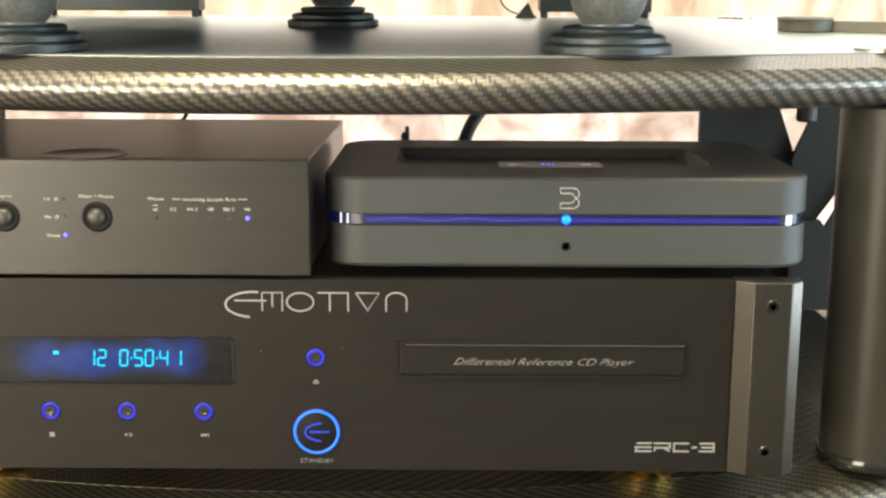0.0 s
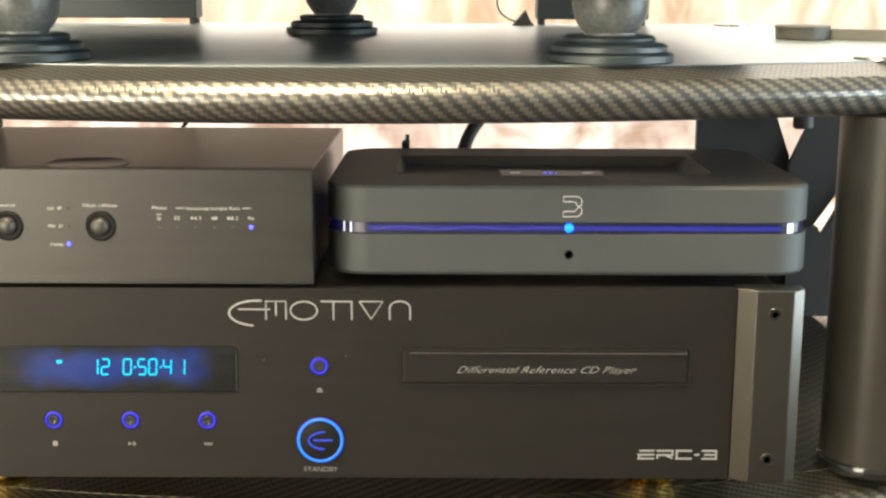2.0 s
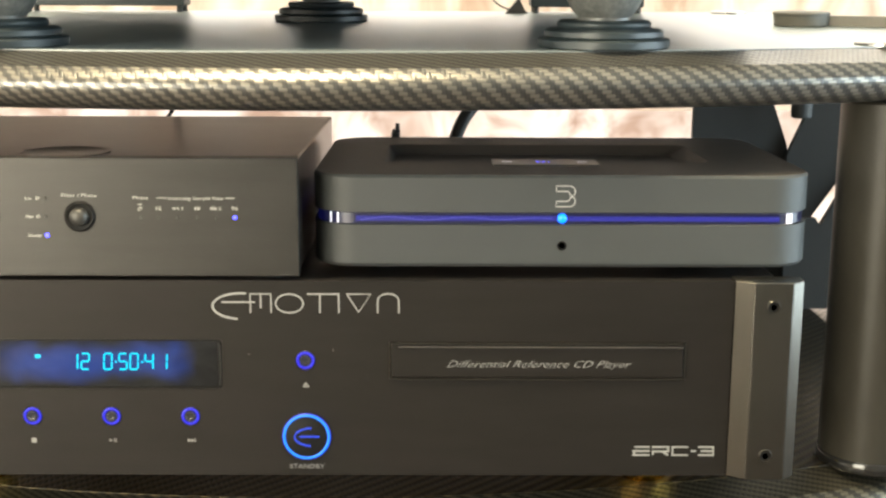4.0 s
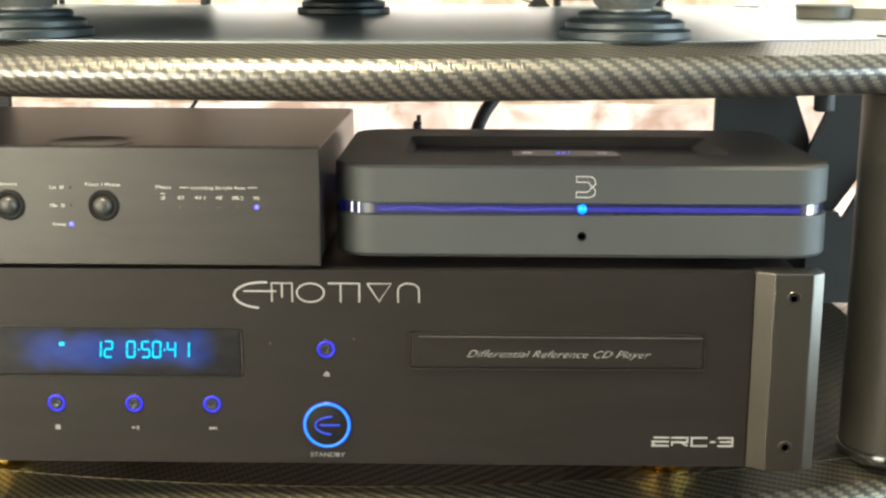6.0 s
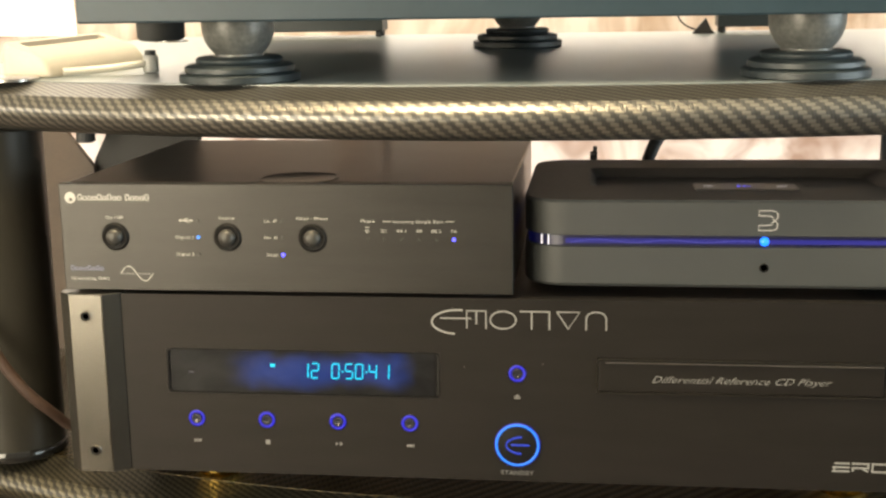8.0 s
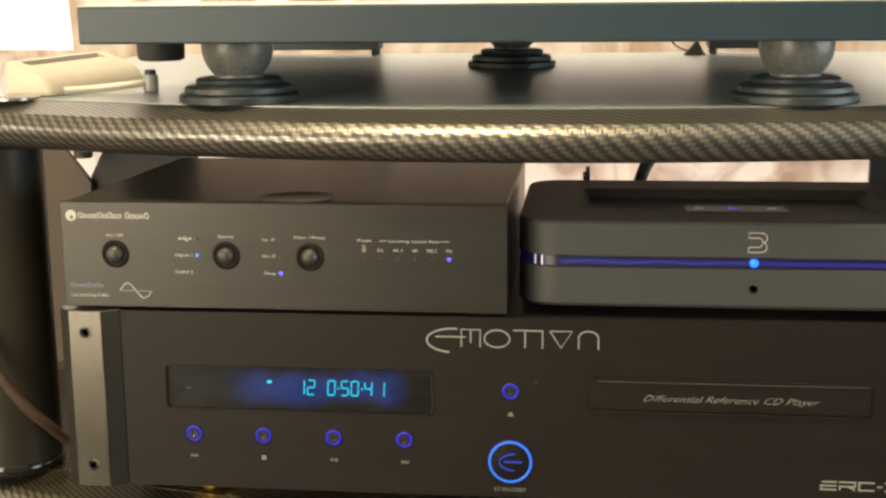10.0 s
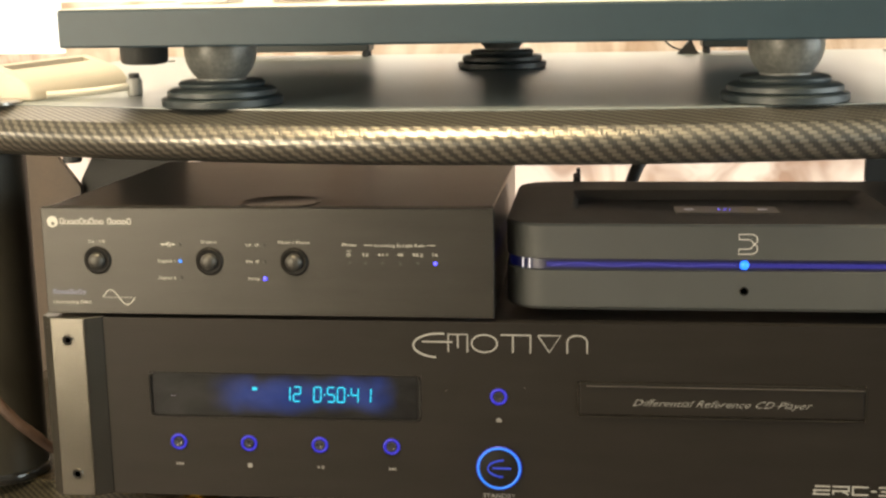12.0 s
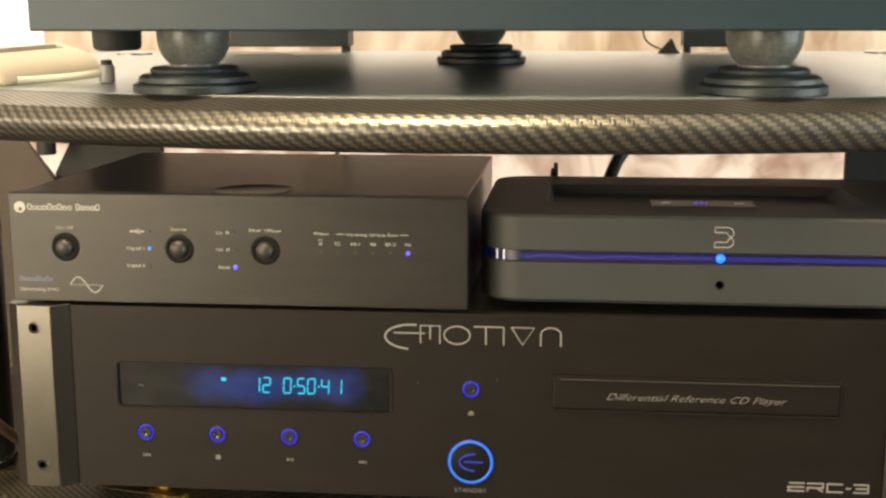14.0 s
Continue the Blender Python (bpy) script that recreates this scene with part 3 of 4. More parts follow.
part("chassis", box(-0.212, 0.212, 0.0062, 0.335, PB + 0.004, PT - 0.0035, 0.001), CASE, cd)
for s, out in ((-1, 0.0035), (1, 0.0)):
    prof = [(0.1877, 0.0), (0.1952, -0.0052), (0.2120, -0.0052), (0.2178, -0.0004), (0.2180, 0.008), (0.1877, 0.008)]
    bm = stack([([(s * (x + out), y) for x, y in prof], PB), ([(s * (x + out), y) for x, y in prof], PT + 0.0006)])
    bmesh.ops.bevel(bm, geom=bm.edges[:], offset=0.0004, segments=1, affect="EDGES")
    ear = part("end_cap", bm, EAR, cd, "chamfered metal end cap")
    for z in (0.0942, 0.0262):
        part("screw_rim", ring(0.0027, 0.0005, (s * (0.2037 + out), -0.0053, z), 20, 6), EAR, ear)
        part("screw", lathe([(0.0024, 0), (0.0024, 0.0002), (0.0015, 0.0002), (0.0013, -0.0006), (0, -0.0006)], (s * (0.2037 + out), -0.0052, z), "-Y", 16), KNOB, ear)

# display window
win = part("display_window", box(DX0 + 0.0001, DX1 - 0.0001, 0.0016, 0.0058, DZ0 + 0.0001, DZ1 - 0.0001), SMOKE, cd, "black glossy display window")


def round_frame(x0, x1, z0, z1, wide, r_out, r_in, y0, y1):
    """A thin frame on a front panel whose corners are rounded."""
    outer, inner = round_rect(x0, x1, z0, z1, r_out, 6), round_rect(x0 + wide, x1 - wide, z0 + wide, z1 - wide, r_in, 6)
    bm = bmesh.new()
    rows = [[bm.verts.new((x, y, z)) for x, z in pts] for pts, y in ((outer, y1), (outer, y0), (inner, y0), (inner, y1))]
    n = len(outer)
    for a, b in zip(rows, rows[1:] + rows[:1]):
        for i in range(n):
            bm.faces.new((a[i], a[(i + 1) % n], b[(i + 1) % n], b[i]))
    bmesh.ops.recalc_face_normals(bm, faces=bm.faces)
    return bm


part("window_corner", round_frame(DX0 + 0.0001, DX1 - 0.0001, DZ0 + 0.0001, DZ1 - 0.0001, 0.0002, 0.0001, 0.0026, 0.0002, 0.0015), PLATE, win)
part("window_edge", round_frame(DX0 + 0.0003, DX1 - 0.0003, DZ0 + 0.0003, DZ1 - 0.0003, 0.0004, 0.0026, 0.0023, -0.0003, 0.0015), GLOSS, win)


def glow_material():
    """The lit tube behind the digits: bright along its middle, fading to its ends."""
    m = bpy.data.materials.new("display_tube_glow")
    m.use_nodes = True
    t = m.node_tree
    p = t.nodes["Principled BSDF"]
    p.inputs["Roughness"].default_value, p.inputs["Specular IOR Level"].default_value = 0.35, 0.2
    haze, smear, glass_at = t.nodes.new("ShaderNodeTexNoise"), t.nodes.new("ShaderNodeValToRGB"), t.nodes.new("ShaderNodeTexCoord")
    stretch = t.nodes.new("ShaderNodeMapping")
    stretch.inputs["Scale"].default_value, stretch.inputs["Rotation"].default_value = (1.0, 1.0, 2.2), (0, 0.35, 0)
    t.links.new(glass_at.outputs["Object"], stretch.inputs[0])
    t.links.new(stretch.outputs[0], haze.inputs["Vector"])
    haze.inputs["Scale"].default_value, haze.inputs["Detail"].default_value, haze.inputs["Distortion"].default_value = 38, 2, 1.2
    smear.color_ramp.elements[0].position, smear.color_ramp.elements[1].position = 0.36, 0.66
    smear.color_ramp.elements[0].color, smear.color_ramp.elements[1].color = (0.004, 0.004, 0.005, 1), (0.013, 0.013, 0.014, 1)
    t.links.new(haze.outputs["Fac"], smear.inputs[0])
    t.links.new(smear.outputs[0], p.inputs["Base Color"])
    uv, sep = t.nodes.new("ShaderNodeUVMap"), t.nodes.new("ShaderNodeSeparateXYZ")
    t.links.new(uv.outputs[0], sep.inputs[0])

    def op(kind, a, b=None):
        n = t.nodes.new("ShaderNodeMath")
        n.operation = kind
        for i, v in enumerate((a, b)):
            if v is not None:
                if isinstance(v, (int, float)):
                    n.inputs[i].default_value = v
                else:
                    t.links.new(v, n.inputs[i])
        return n.outputs[0]

    nz = t.nodes.new("ShaderNodeTexNoise")
    nz.inputs["Scale"].default_value, nz.inputs["Detail"].default_value = 75, 1
    place = t.nodes.new("ShaderNodeTexCoord")
    t.links.new(place.outputs["Object"], nz.inputs["Vector"])
    wob = op("SUBTRACT", nz.outputs["Fac"], 0.5)

    def soft(value, a, b):
        n = t.nodes.new("ShaderNodeMapRange")
        n.interpolation_type = "SMOOTHSTEP"
        n.inputs["From Min"].default_value, n.inputs["From Max"].default_value = a, b
        t.links.new(value, n.inputs["Value"])
        return n.outputs[0]

    u = op("ADD", sep.outputs[0], op("MULTIPLY", wob, 0.12))
    v = op("ADD", sep.outputs[1], op("MULTIPLY", wob, 0.5))
    body = op("MULTIPLY", op("MULTIPLY", soft(u, 0.20, 0.38), soft(u, 0.93, 0.84)), op("MULTIPLY", soft(v, 0.02, 0.50), soft(v, 1.08, 0.62)))
    st = op("ADD", body, 0.0)
    sc = t.nodes.new("ShaderNodeMath")
    sc.operation, sc.inputs[1].default_value = "MULTIPLY", 0.26
    t.links.new(st, sc.inputs[0])
    p.inputs["Emission Color"].default_value = (0.0, 0.105, 0.78, 1)
    t.links.new(sc.outputs[0], p.inputs["Emission Strength"])
    return m


bm = box(-0.1685, -0.0385, 0.0010, 0.0014, 0.0562, 0.0771)
uvl = bm.loops.layers.uv.new("UVMap")
for f in bm.faces:
    for loop in f.loops:
        loop[uvl].uv = ((loop.vert.co.x + 0.1685) / 0.13, (loop.vert.co.z - 0.0562) / 0.0209)
part("display_tube", bm, glow_material(), win, "blue glowing display tube")

SEGMENTS = {"0": "abcdef", "1": "bc", "2": "abged", "4": "fgbc", "5": "afgcd"}


def digit(ch, x, z, w, h, t=0.0010, lean=0.06):
    """A seven-segment figure, lower left corner at x, z; each lit segment is a piece of the display."""
    g = 0.0003
    lines = {"a": ((g, h), (w - g, h)), "d": ((g, 0), (w - g, 0)), "g": ((g, h / 2), (w - g, h / 2)), "f": ((0, h / 2 + g), (0, h - g)),
             "b": ((w, h / 2 + g), (w, h - g)), "e": ((0, g), (0, h / 2 - g)), "c": ((w, g), (w, h / 2 - g))}
    for s in SEGMENTS[ch]:
        (ax, az), (bx, bz) = lines[s]
        part("display_segment", stroke([(x + ax + lean * az, z + az), (x + bx + lean * bz, z + bz)], t, 0.0003, 0.0009), DIGIT, win, "cyan lit segment")


for ch, x in (("1", -0.1040), ("2", -0.0989), ("0", -0.0889), ("5", -0.0823), ("0", -0.0774), ("4", -0.0708), ("1", -0.0647)):
    digit(ch, x, 0.0640, 0.0034, 0.0072, 0.00058)
for x in (-0.0839, -0.0723):
    part("colon_dot", box(x, x + 0.0007, 0.0003, 0.0009, 0.0671, 0.0678), DIGIT, win)
# two small glints on the window, put in as pale coloured pieces
for x in (-0.1592, -0.1578):
    part("painted_glint", box(x, x + 0.0006, 0.0000, 0.0003, 0.0657, 0.0661), BLUE_PRINT_GLINT, win)
part("play_sign", box(-0.1188, -0.1166, 0.0003, 0.0009, 0.0692, 0.0706), DIGIT, win)

# disc tray
tray = part("disc_tray", box(TX0 + 0.0009, TX1 - 0.0009, -0.0007, 0.0055, TZ0 + 0.0008, TZ1 - 0.0008, 0.0006), PLATE, cd, "black disc tray front")
part("tray_edge", round_frame(TX0 + 0.0001, TX1 - 0.0001, TZ0 + 0.0001, TZ1 - 0.0001, 0.0005, 0.0016, 0.0012, -0.0009, 0.002), EAR, cd)
# highlight along the black tray's upper edge, put in as a bright metal strip
part("tray_lip_highlight", box(TX0 + 0.004, TX1 - 0.0012, -0.0013, -0.0006, TZ1 - 0.0023, TZ1 - 0.0017), CHROME, tray)
words("Differential Reference CD Player", 0.0032, 0.103, -0.0007, 0.0672, SILVER, tray, wide=0.081, shear=0.48, thin=-0.018)

# round buttons with a lit ring
BUTTON_X = (-0.1565, -0.1215, -0.0865, -0.0515)
for x, z in [(x, 0.0426) for x in BUTTON_X] + [(0.0, 0.0685)]:
    b = part("button", lathe([(0.0026, 0), (0.0026, 0.0010), (0.0023, 0.0014), (0.0015, 0.0014), (0.0012, 0.0010), (0, 0.0008)], (x, 0, z), "-Y", 24), BUTTON, cd, "small round button", smooth=True)
    part("light_ring", ring(0.0034, 0.00062, (x, -0.0002, z), 32, 8), RING, b, "blue lit ring", smooth=True)
    part("button_bezel", ring(0.0043, 0.0003, (x, 0, z), 32, 6), GLOSS, b)
sb = part("standby_button", lathe([(0.0103, 0), (0.0103, 0.0010), (0.0095, 0.0014), (0, 0.0016)], (0, 0, 0.0335), "-Y", 48), KNOB, cd, "large round standby button", smooth=True)
part("light_ring", ring(0.0099, 0.00052, (0, -0.0014, 0.0335), 56, 8), STANDBY, sb, "bright blue lit ring", smooth=True)
# the lit ring's halo, modelled as a wider emissive ring; no lamp of its own
part("ring_halo", ring(0.0099, 0.00095, (0, -0.0010, 0.0335), 56, 8, 0.6), RING_HALO_GLOW, sb, "deep blue halo of the lit ring, drawn as a wider ring", smooth=True)
bm = stroke(arc(0.0030, 0.0335, 0.0082, 0.0042, 95, 262, 20), 0.0006, -0.0022, -0.0015)
stroke([(-0.0030, 0.0337), (0.0058, 0.0337)], 0.0006, -0.0022, -0.0015, bm)
part("emblem", bm, STANDBY_IN, sb, "blue crescent emblem")
words("STANDBY", 0.0021, 0.0, 0, 0.0192, DIM_PRINT, cd, wide=0.0155)

# model mark: wide square-cut characters, each a printed piece
MZ, MH, MT = 0.0247, 0.0038, 0.00078
for x, wdt, strokes in (
    (0.1454, 0.0078, ((0.12, 1, 1, 1), (0, 0.5, 1, 0.5), (0.0, 0, 1, 0), (0.12, 0.5, 0.12, 0.0))),
    (0.1542, 0.0078, ((0, 1, 1, 1), (0.94, 1, 0.94, 0.5), (0, 0.45, 1, 0.45), (0.06, 0.55, 0.06, 0), (0.55, 0.45, 0.94, 0))),
    (0.1630, 0.0074, ((0, 1, 1, 1), (0.06, 1, 0.06, 0), (0, 0, 1, 0))),
    (0.1716, 0.0024, ((0, 0.5, 1, 0.5),)),
    (0.1750, 0.0070, ((0, 1, 1, 1), (0.94, 1, 0.94, 0), (0.15, 0.5, 1, 0.5), (0, 0, 1, 0))),
):
    bm = bmesh.new()
    for n, (ax, az, bx, bz) in enumerate(strokes):
        stroke([(x + ax * wdt, MZ + az * MH), (x + bx * wdt, MZ + bz * MH)], MT, -0.00015 - 0.00001 * n, 0, bm)
    part("lettering", bm, SILVER, cd)

# marks under the buttons
def tri(x, z, s, d, bm):
    plate([(x - d * s / 2, z - s * 0.55), (x + d * s / 2, z), (x - d * s / 2, z + s * 0.55)], -0.00015, 0.0, bm)


def marks(kind, x, z):
    bm = bmesh.new()
    s = 0.0015
    if kind == "stop":
        box(x - 0.0011, x + 0.0011, -0.00015, 0, z - 0.0011, z + 0.0011, bm=bm)
    elif kind == "eject":
        plate([(x - 0.0014, z), (x + 0.0014, z), (x, z + 0.0013)], -0.00015, 0, bm)
        box(x - 0.0014, x + 0.0014, -0.00015, 0, z - 0.0009, z - 0.0003, bm=bm)
    elif kind == "play":
        tri(x - 0.0007, z, s, 1, bm)
        for o in (0.0006, 0.0013):
            box(x + o, x + o + 0.0004, -0.00015, 0, z - 0.0009, z + 0.0009, bm=bm)
    else:
        d = 1 if kind == "next" else -1
        tri(x - 0.0008 * d, z, s, d, bm)
        tri(x + 0.0007 * d, z, s, d, bm)
        box(x + d * 0.0017 - 0.0002, x + d * 0.0017 + 0.0002, -0.00015, 0, z - 0.0009, z + 0.0009, bm=bm)
    part("printed_mark", bm, DIM_PRINT, cd)


for kind, x in zip(("back", "stop", "play", "next"), BUTTON_X):
    marks(kind, x, 0.0312)
marks("eject", 0.0, 0.0570)

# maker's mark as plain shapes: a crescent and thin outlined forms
LZ0, LZ1 = 0.0900, 0.0985
lw = 0.00066
bm = stroke(arc(-0.0275, 0.0930, 0.0125, 0.0058, 80, 262, 24), lw * 1.3, -0.00015, 0)
stroke([(-0.036, 0.0948), (-0.0215, 0.0948)], lw, -0.00015, 0, bm)
stroke([(-0.0235, LZ0), (-0.0235, LZ1), (-0.0145, LZ1), (-0.0145, LZ0)], lw, -0.00015, 0, bm)
stroke([(-0.0190, LZ1), (-0.0190, LZ0 + 0.002)], lw, -0.00015, 0, bm)
stroke(arc(-0.0065, (LZ0 + LZ1) / 2, 0.0060, 0.0042, 0, 360, 32), lw, -0.00015, 0, bm)
stroke([(0.0012, LZ1), (0.0152, LZ1)], lw, -0.00015, 0, bm)
stroke([(0.0068, LZ1), (0.0068, LZ0)], lw, -0.00015, 0, bm)
stroke([(0.0150, LZ1), (0.0150, LZ0)], lw, -0.00015, 0, bm)
stroke([(0.0185, LZ1), (0.0237, LZ0 + 0.0004), (0.0290, LZ1), (0.0185, LZ1)], lw, -0.00015, 0, bm)
stroke([(0.0320, LZ0), (0.0320, 0.0955)] + arc(0.0366, 0.0955, 0.0046, 0.0032, 180, 0, 14) + [(0.0412, LZ0)], lw, -0.00015, 0, bm)
part("emblem", bm, SILVER, cd, "silver line emblem")
for x, z in ((0.012, 0.073), (-0.025, 0.071)):
    part("dust_speck", box(x, x + 0.0004, -0.0001, 0, z, z + 0.0004), DIM_PRINT, cd)
for fx in (-0.158, 0.157):
    for fy in (0.040, 0.300):
        part("foot", lathe([(0.0115, 0.0004), (0.0125, 0.0015), (0.0130, 0.0060), (0.0170, 0.0085), (0.0178, 0.0100), (0.0178, 0.0150), (0.0165, 0.0205)], (fx, fy, 0), segments=40), BRASS, cd, "polished brass cone foot", smooth=True)

# ---- the converter ----
dac = thing("audio_converter", (-0.111, 0.09, 0.1012), "slim dark grey converter with three knobs on the disc player", "audio converter")
AX0, AX1, AZ0, AZ1 = -0.2185, -0.0017, 0.1062, 0.1580
part("front_panel", box(AX0, AX1, 0.0, 0.004, AZ0, AZ1, 0.0005), DAC_FACE, dac, "brushed grey front panel")
part("case", box(AX0 + 0.0008, AX1 - 0.0008, 0.0041, 0.185, AZ0 + 0.0006, AZ1 - 0.0006, 0.0008), DAC_CASE, dac)
part("case_seam", box(AX0 + 0.0006, AX1 - 0.0006, 0.0080, 0.0086, AZ0 + 0.001, AZ1 - 0.0004), CASE, dac)
part("top_badge", lathe([(0.0195, 0), (0.0195, 0.0002), (0.0186, 0.0005), (0.0174, 0.0001), (0, 0.0001)], (-0.1065, 0.022, AZ1 - 0.0006), segments=48), DAC_CASE, dac, "round embossed badge", smooth=True)
for fx in (-0.203, -0.019):
    for fy in (0.020, 0.165):
        part("foot", lathe([(0.007, 0), (0.008, 0.001), (0.008, 0.0062)], (fx, fy, 0.1010), segments=20), RUBBER, dac)
for x, title, tw in ((-0.1915, "On / Off", 0.0085), (-0.1365, "Source", 0.0075), (-0.0955, "Filter / Phase", 0.0150)):
    k = part("knob", lathe([(0.0063, 0), (0.0063, 0.0005), (0.0058, 0.0010), (0.0041, 0.0006)], (x, 0, 0.1325), "-Y", 40), KNOB, dac, "round black push knob", smooth=True)
    part("knob_cap", lathe([(0.0040, 0.0004), (0.0040, 0.0020), (0.0036, 0.0030), (0.0026, 0.0038), (0.0013, 0.0042), (0, 0.0043)], (x, 0, 0.1325), "-Y", 32), KNOBTIP, k, smooth=True)
    part("knob_seat", ring(0.0066, 0.0003, (x, 0, 0.1325), 36, 6), KNOB, k)
    words(title, 0.0014, x, 0, 0.1418, PRINT, dac, wide=tw)


def diode(x, z, mat, label, r=0.0009):
    part("diode", lathe([(r, 0), (r, 0.0002), (r * 0.7, 0.0005), (0, 0.0006)], (x, 0, z), "-Y", 16), mat, dac, label)


for z, body, wide, mat in ((0.1325, "Digital 1", 0.0085, LED_SOFT), (0.1243, "Digital 2", 0.0085, LED_OFF)):
    words(body, 0.0014, -0.1533, 0, z, PRINT, dac, "RIGHT", wide)
    diode(-0.1508, z, mat, "blue lit diode" if mat is LED_SOFT else "unlit diode", 0.0008)
diode(-0.1508, 0.1405, LED_OFF, "unlit diode")
bm = stroke([(-0.1590, 0.1405), (-0.1537, 0.1405)], 0.0004, -0.00015, 0)
stroke([(-0.1580, 0.1405), (-0.1566, 0.1414), (-0.1552, 0.1414)], 0.0003, -0.00015, 0, bm)
stroke([(-0.1574, 0.1405), (-0.1560, 0.1396), (-0.1548, 0.1396)], 0.0003, -0.00015, 0, bm)
plate([(-0.1540, 0.1399), (-0.1529, 0.1405), (-0.1540, 0.1411)], -0.00015, 0, bm)
plate(arc(-0.1592, 0.1405, 0.0006, 0.0006, 0, 330, 11), -0.00015, 0, bm)
part("printed_mark", bm, PRINT, dac)
for z, body, wide, mat in ((0.1405, "Lin  Ø", 0.0060, LED_OFF), (0.1325, "Min  Ø", 0.0062, LED_OFF), (0.1243, "Steep", 0.0056, LED_SMALL)):
    words(body, 0.0014, -0.1125, 0, z, PRINT, dac, "RIGHT", wide)
    diode(-0.1100, z, mat, "violet blue lit diode" if mat is LED_SMALL else "unlit diode", 0.0009 if mat is LED_SMALL else 0.0007)
words("Phase", 0.0014, -0.0692, 0, 0.1408, PRINT, dac, wide=0.0066)
words("Ø", 0.0015, -0.0696, 0, 0.1360, PRINT, dac, wide=0.0018)
part("printed_line", box(-0.0706, -0.0686, -0.00015, 0, 0.1377, 0.1380), PRINT, dac)
words("Incoming Sample Rate", 0.0014, -0.0455, 0, 0.1406, PRINT, dac, wide=0.0235)
for a, b in ((-0.0622, -0.0583), (-0.0328, -0.0288)):
    part("printed_line", box(a, b, -0.00015, 0, 0.1405, 0.1408), PRINT, dac)
for body, x, wide in (("32", -0.0618, 0.0028), ("44.1", -0.0536, 0.0046), ("48", -0.0453, 0.0028), ("88.2", -0.0371, 0.0048), ("96", -0.0290, 0.0028)):
    words(body, 0.0015, x, 0, 0.1362, PRINT, dac, wide=wide)
    diode(x, 0.1322, LED_SMALL if body == "96" else LED_OFF, "violet blue lit diode" if body == "96" else "unlit diode", 0.0009 if body == "96" else 0.0006)
diode(-0.0692, 0.1322, LED_OFF, "unlit diode", 0.0006)
# maker's marks as plain shapes
part("emblem", lathe([(0.0027, 0), (0.0027, 0.0002)], (-0.2128, 0, 0.1512), "-Y", 28), PRINT, dac, "pale disc emblem")
part("emblem_bite", lathe([(0.0009, 0.0002), (0.0009, 0.0003)], (-0.2125, 0, 0.1503), "-Y", 16), DAC_FACE, dac)
for x0, z0, tall, low, count, wdt, mat in ((-0.2091, 0.1500, 0.0029, 0.0020, 9, 0.00205, PRINT), (-0.1856, 0.1500, 0.0029, 0.0020, 5, 0.0020, PRINT), (-0.2150, 0.1158, 0.0024, 0.0017, 8, 0.0017, BLUE_PRINT_GLINT)):
    for i in range(count):
        x = x0 + i * (wdt + 0.0004)
        high = tall if i in (0, 4, 6) else low
        part("name_bar", round_frame(x, x + wdt, z0, z0 + high, 0.00042, 0.0007, 0.0003, -0.00015, 0), mat, dac)
words("Upsampling DAC", 0.0015, -0.2150, 0, 0.1120, PRINT, dac, "LEFT", 0.0190)
bm = stroke([(-0.1902 + 0.0160 * i / 30, 0.1145 + 0.0036 * math.sin(2 * math.pi * i / 30)) for i in range(31)], 0.0004, -0.00015, 0)
part("emblem", bm, PRINT, dac, "pale wave line emblem")
for i in range(9):
    part("name_bar", box(-0.1895 + 0.0016 * i, -0.1884 + 0.0016 * i, -0.00018, 0, 0.1141, 0.1148), DIM_PRINT, dac)

# ---- the network player ----
net = thing("network_player", (0.1125, 0.085, 0.1012), "charcoal network player with blue light band on the disc player", "network player")
NX0, NX1, NY0, NY1 = 0.0022, 0.2252, 0.0125, 0.1580


def inset(d, r=0.020):
    return round_rect(NX0 + d, NX1 - d, NY0 + d, NY1 - d, r - d)


part("lower_shell", stack([(inset(0.004), 0.1075), (inset(0.0012), 0.1080), (inset(0), 0.1095), (inset(0), 0.1268), (inset(0.0006), 0.1272)]), NODE, net, smooth=True)
part("light_band", stack([(inset(0.0016), 0.1272), (inset(0.0016), 0.1322)], cap_low=False, cap_high=False), BAND, net, "dark glossy band with blue light in it", smooth=True)
part("light_guide", box(0.1150, 0.2090, NY0 + 0.0006, NY0 + 0.0020, 0.1286, 0.1306), BEAM, net, "violet lit line in the band")
part("light_guide", box(0.0220, 0.1110, NY0 + 0.0007, NY0 + 0.0020, 0.1286, 0.1308), BEAM_DIM, net, "faint violet line in the band")
# a wavy reflection in the glossy band, drawn as a thin emissive strip
wavy = [(0.024 + 0.085 * i / 60, 0.1297 + 0.0009 * math.sin(i * 0.27 - 0.9) * (1 - i / 90)) for i in range(61)]
part("painted_band_reflection", plate([(x, z - 0.00015) for x, z in wavy] + [(x, z + 0.00015) for x, z in wavy[::-1]], NY0 + 0.0004, NY0 + 0.0018), REFLECTION_LINE, net, "wavy violet reflection drawn as a glowing line")
recess = round_rect(0.033, 0.186, 0.052, 0.120, 0.006)
low_recess = round_rect(0.036, 0.178, 0.060, 0.117, 0.005)
part("upper_shell", stack([(inset(0.0006), 0.1322), (inset(0), 0.1326), (inset(0), 0.1478), (inset(0.0010), 0.1490)], cap_high=False), NODE, net, smooth=True)
part("top", stack([(inset(0.0010), 0.1490), (recess, 0.1494)], cap_low=False, cap_high=False), NODE_TOP, net, "dark matt top")
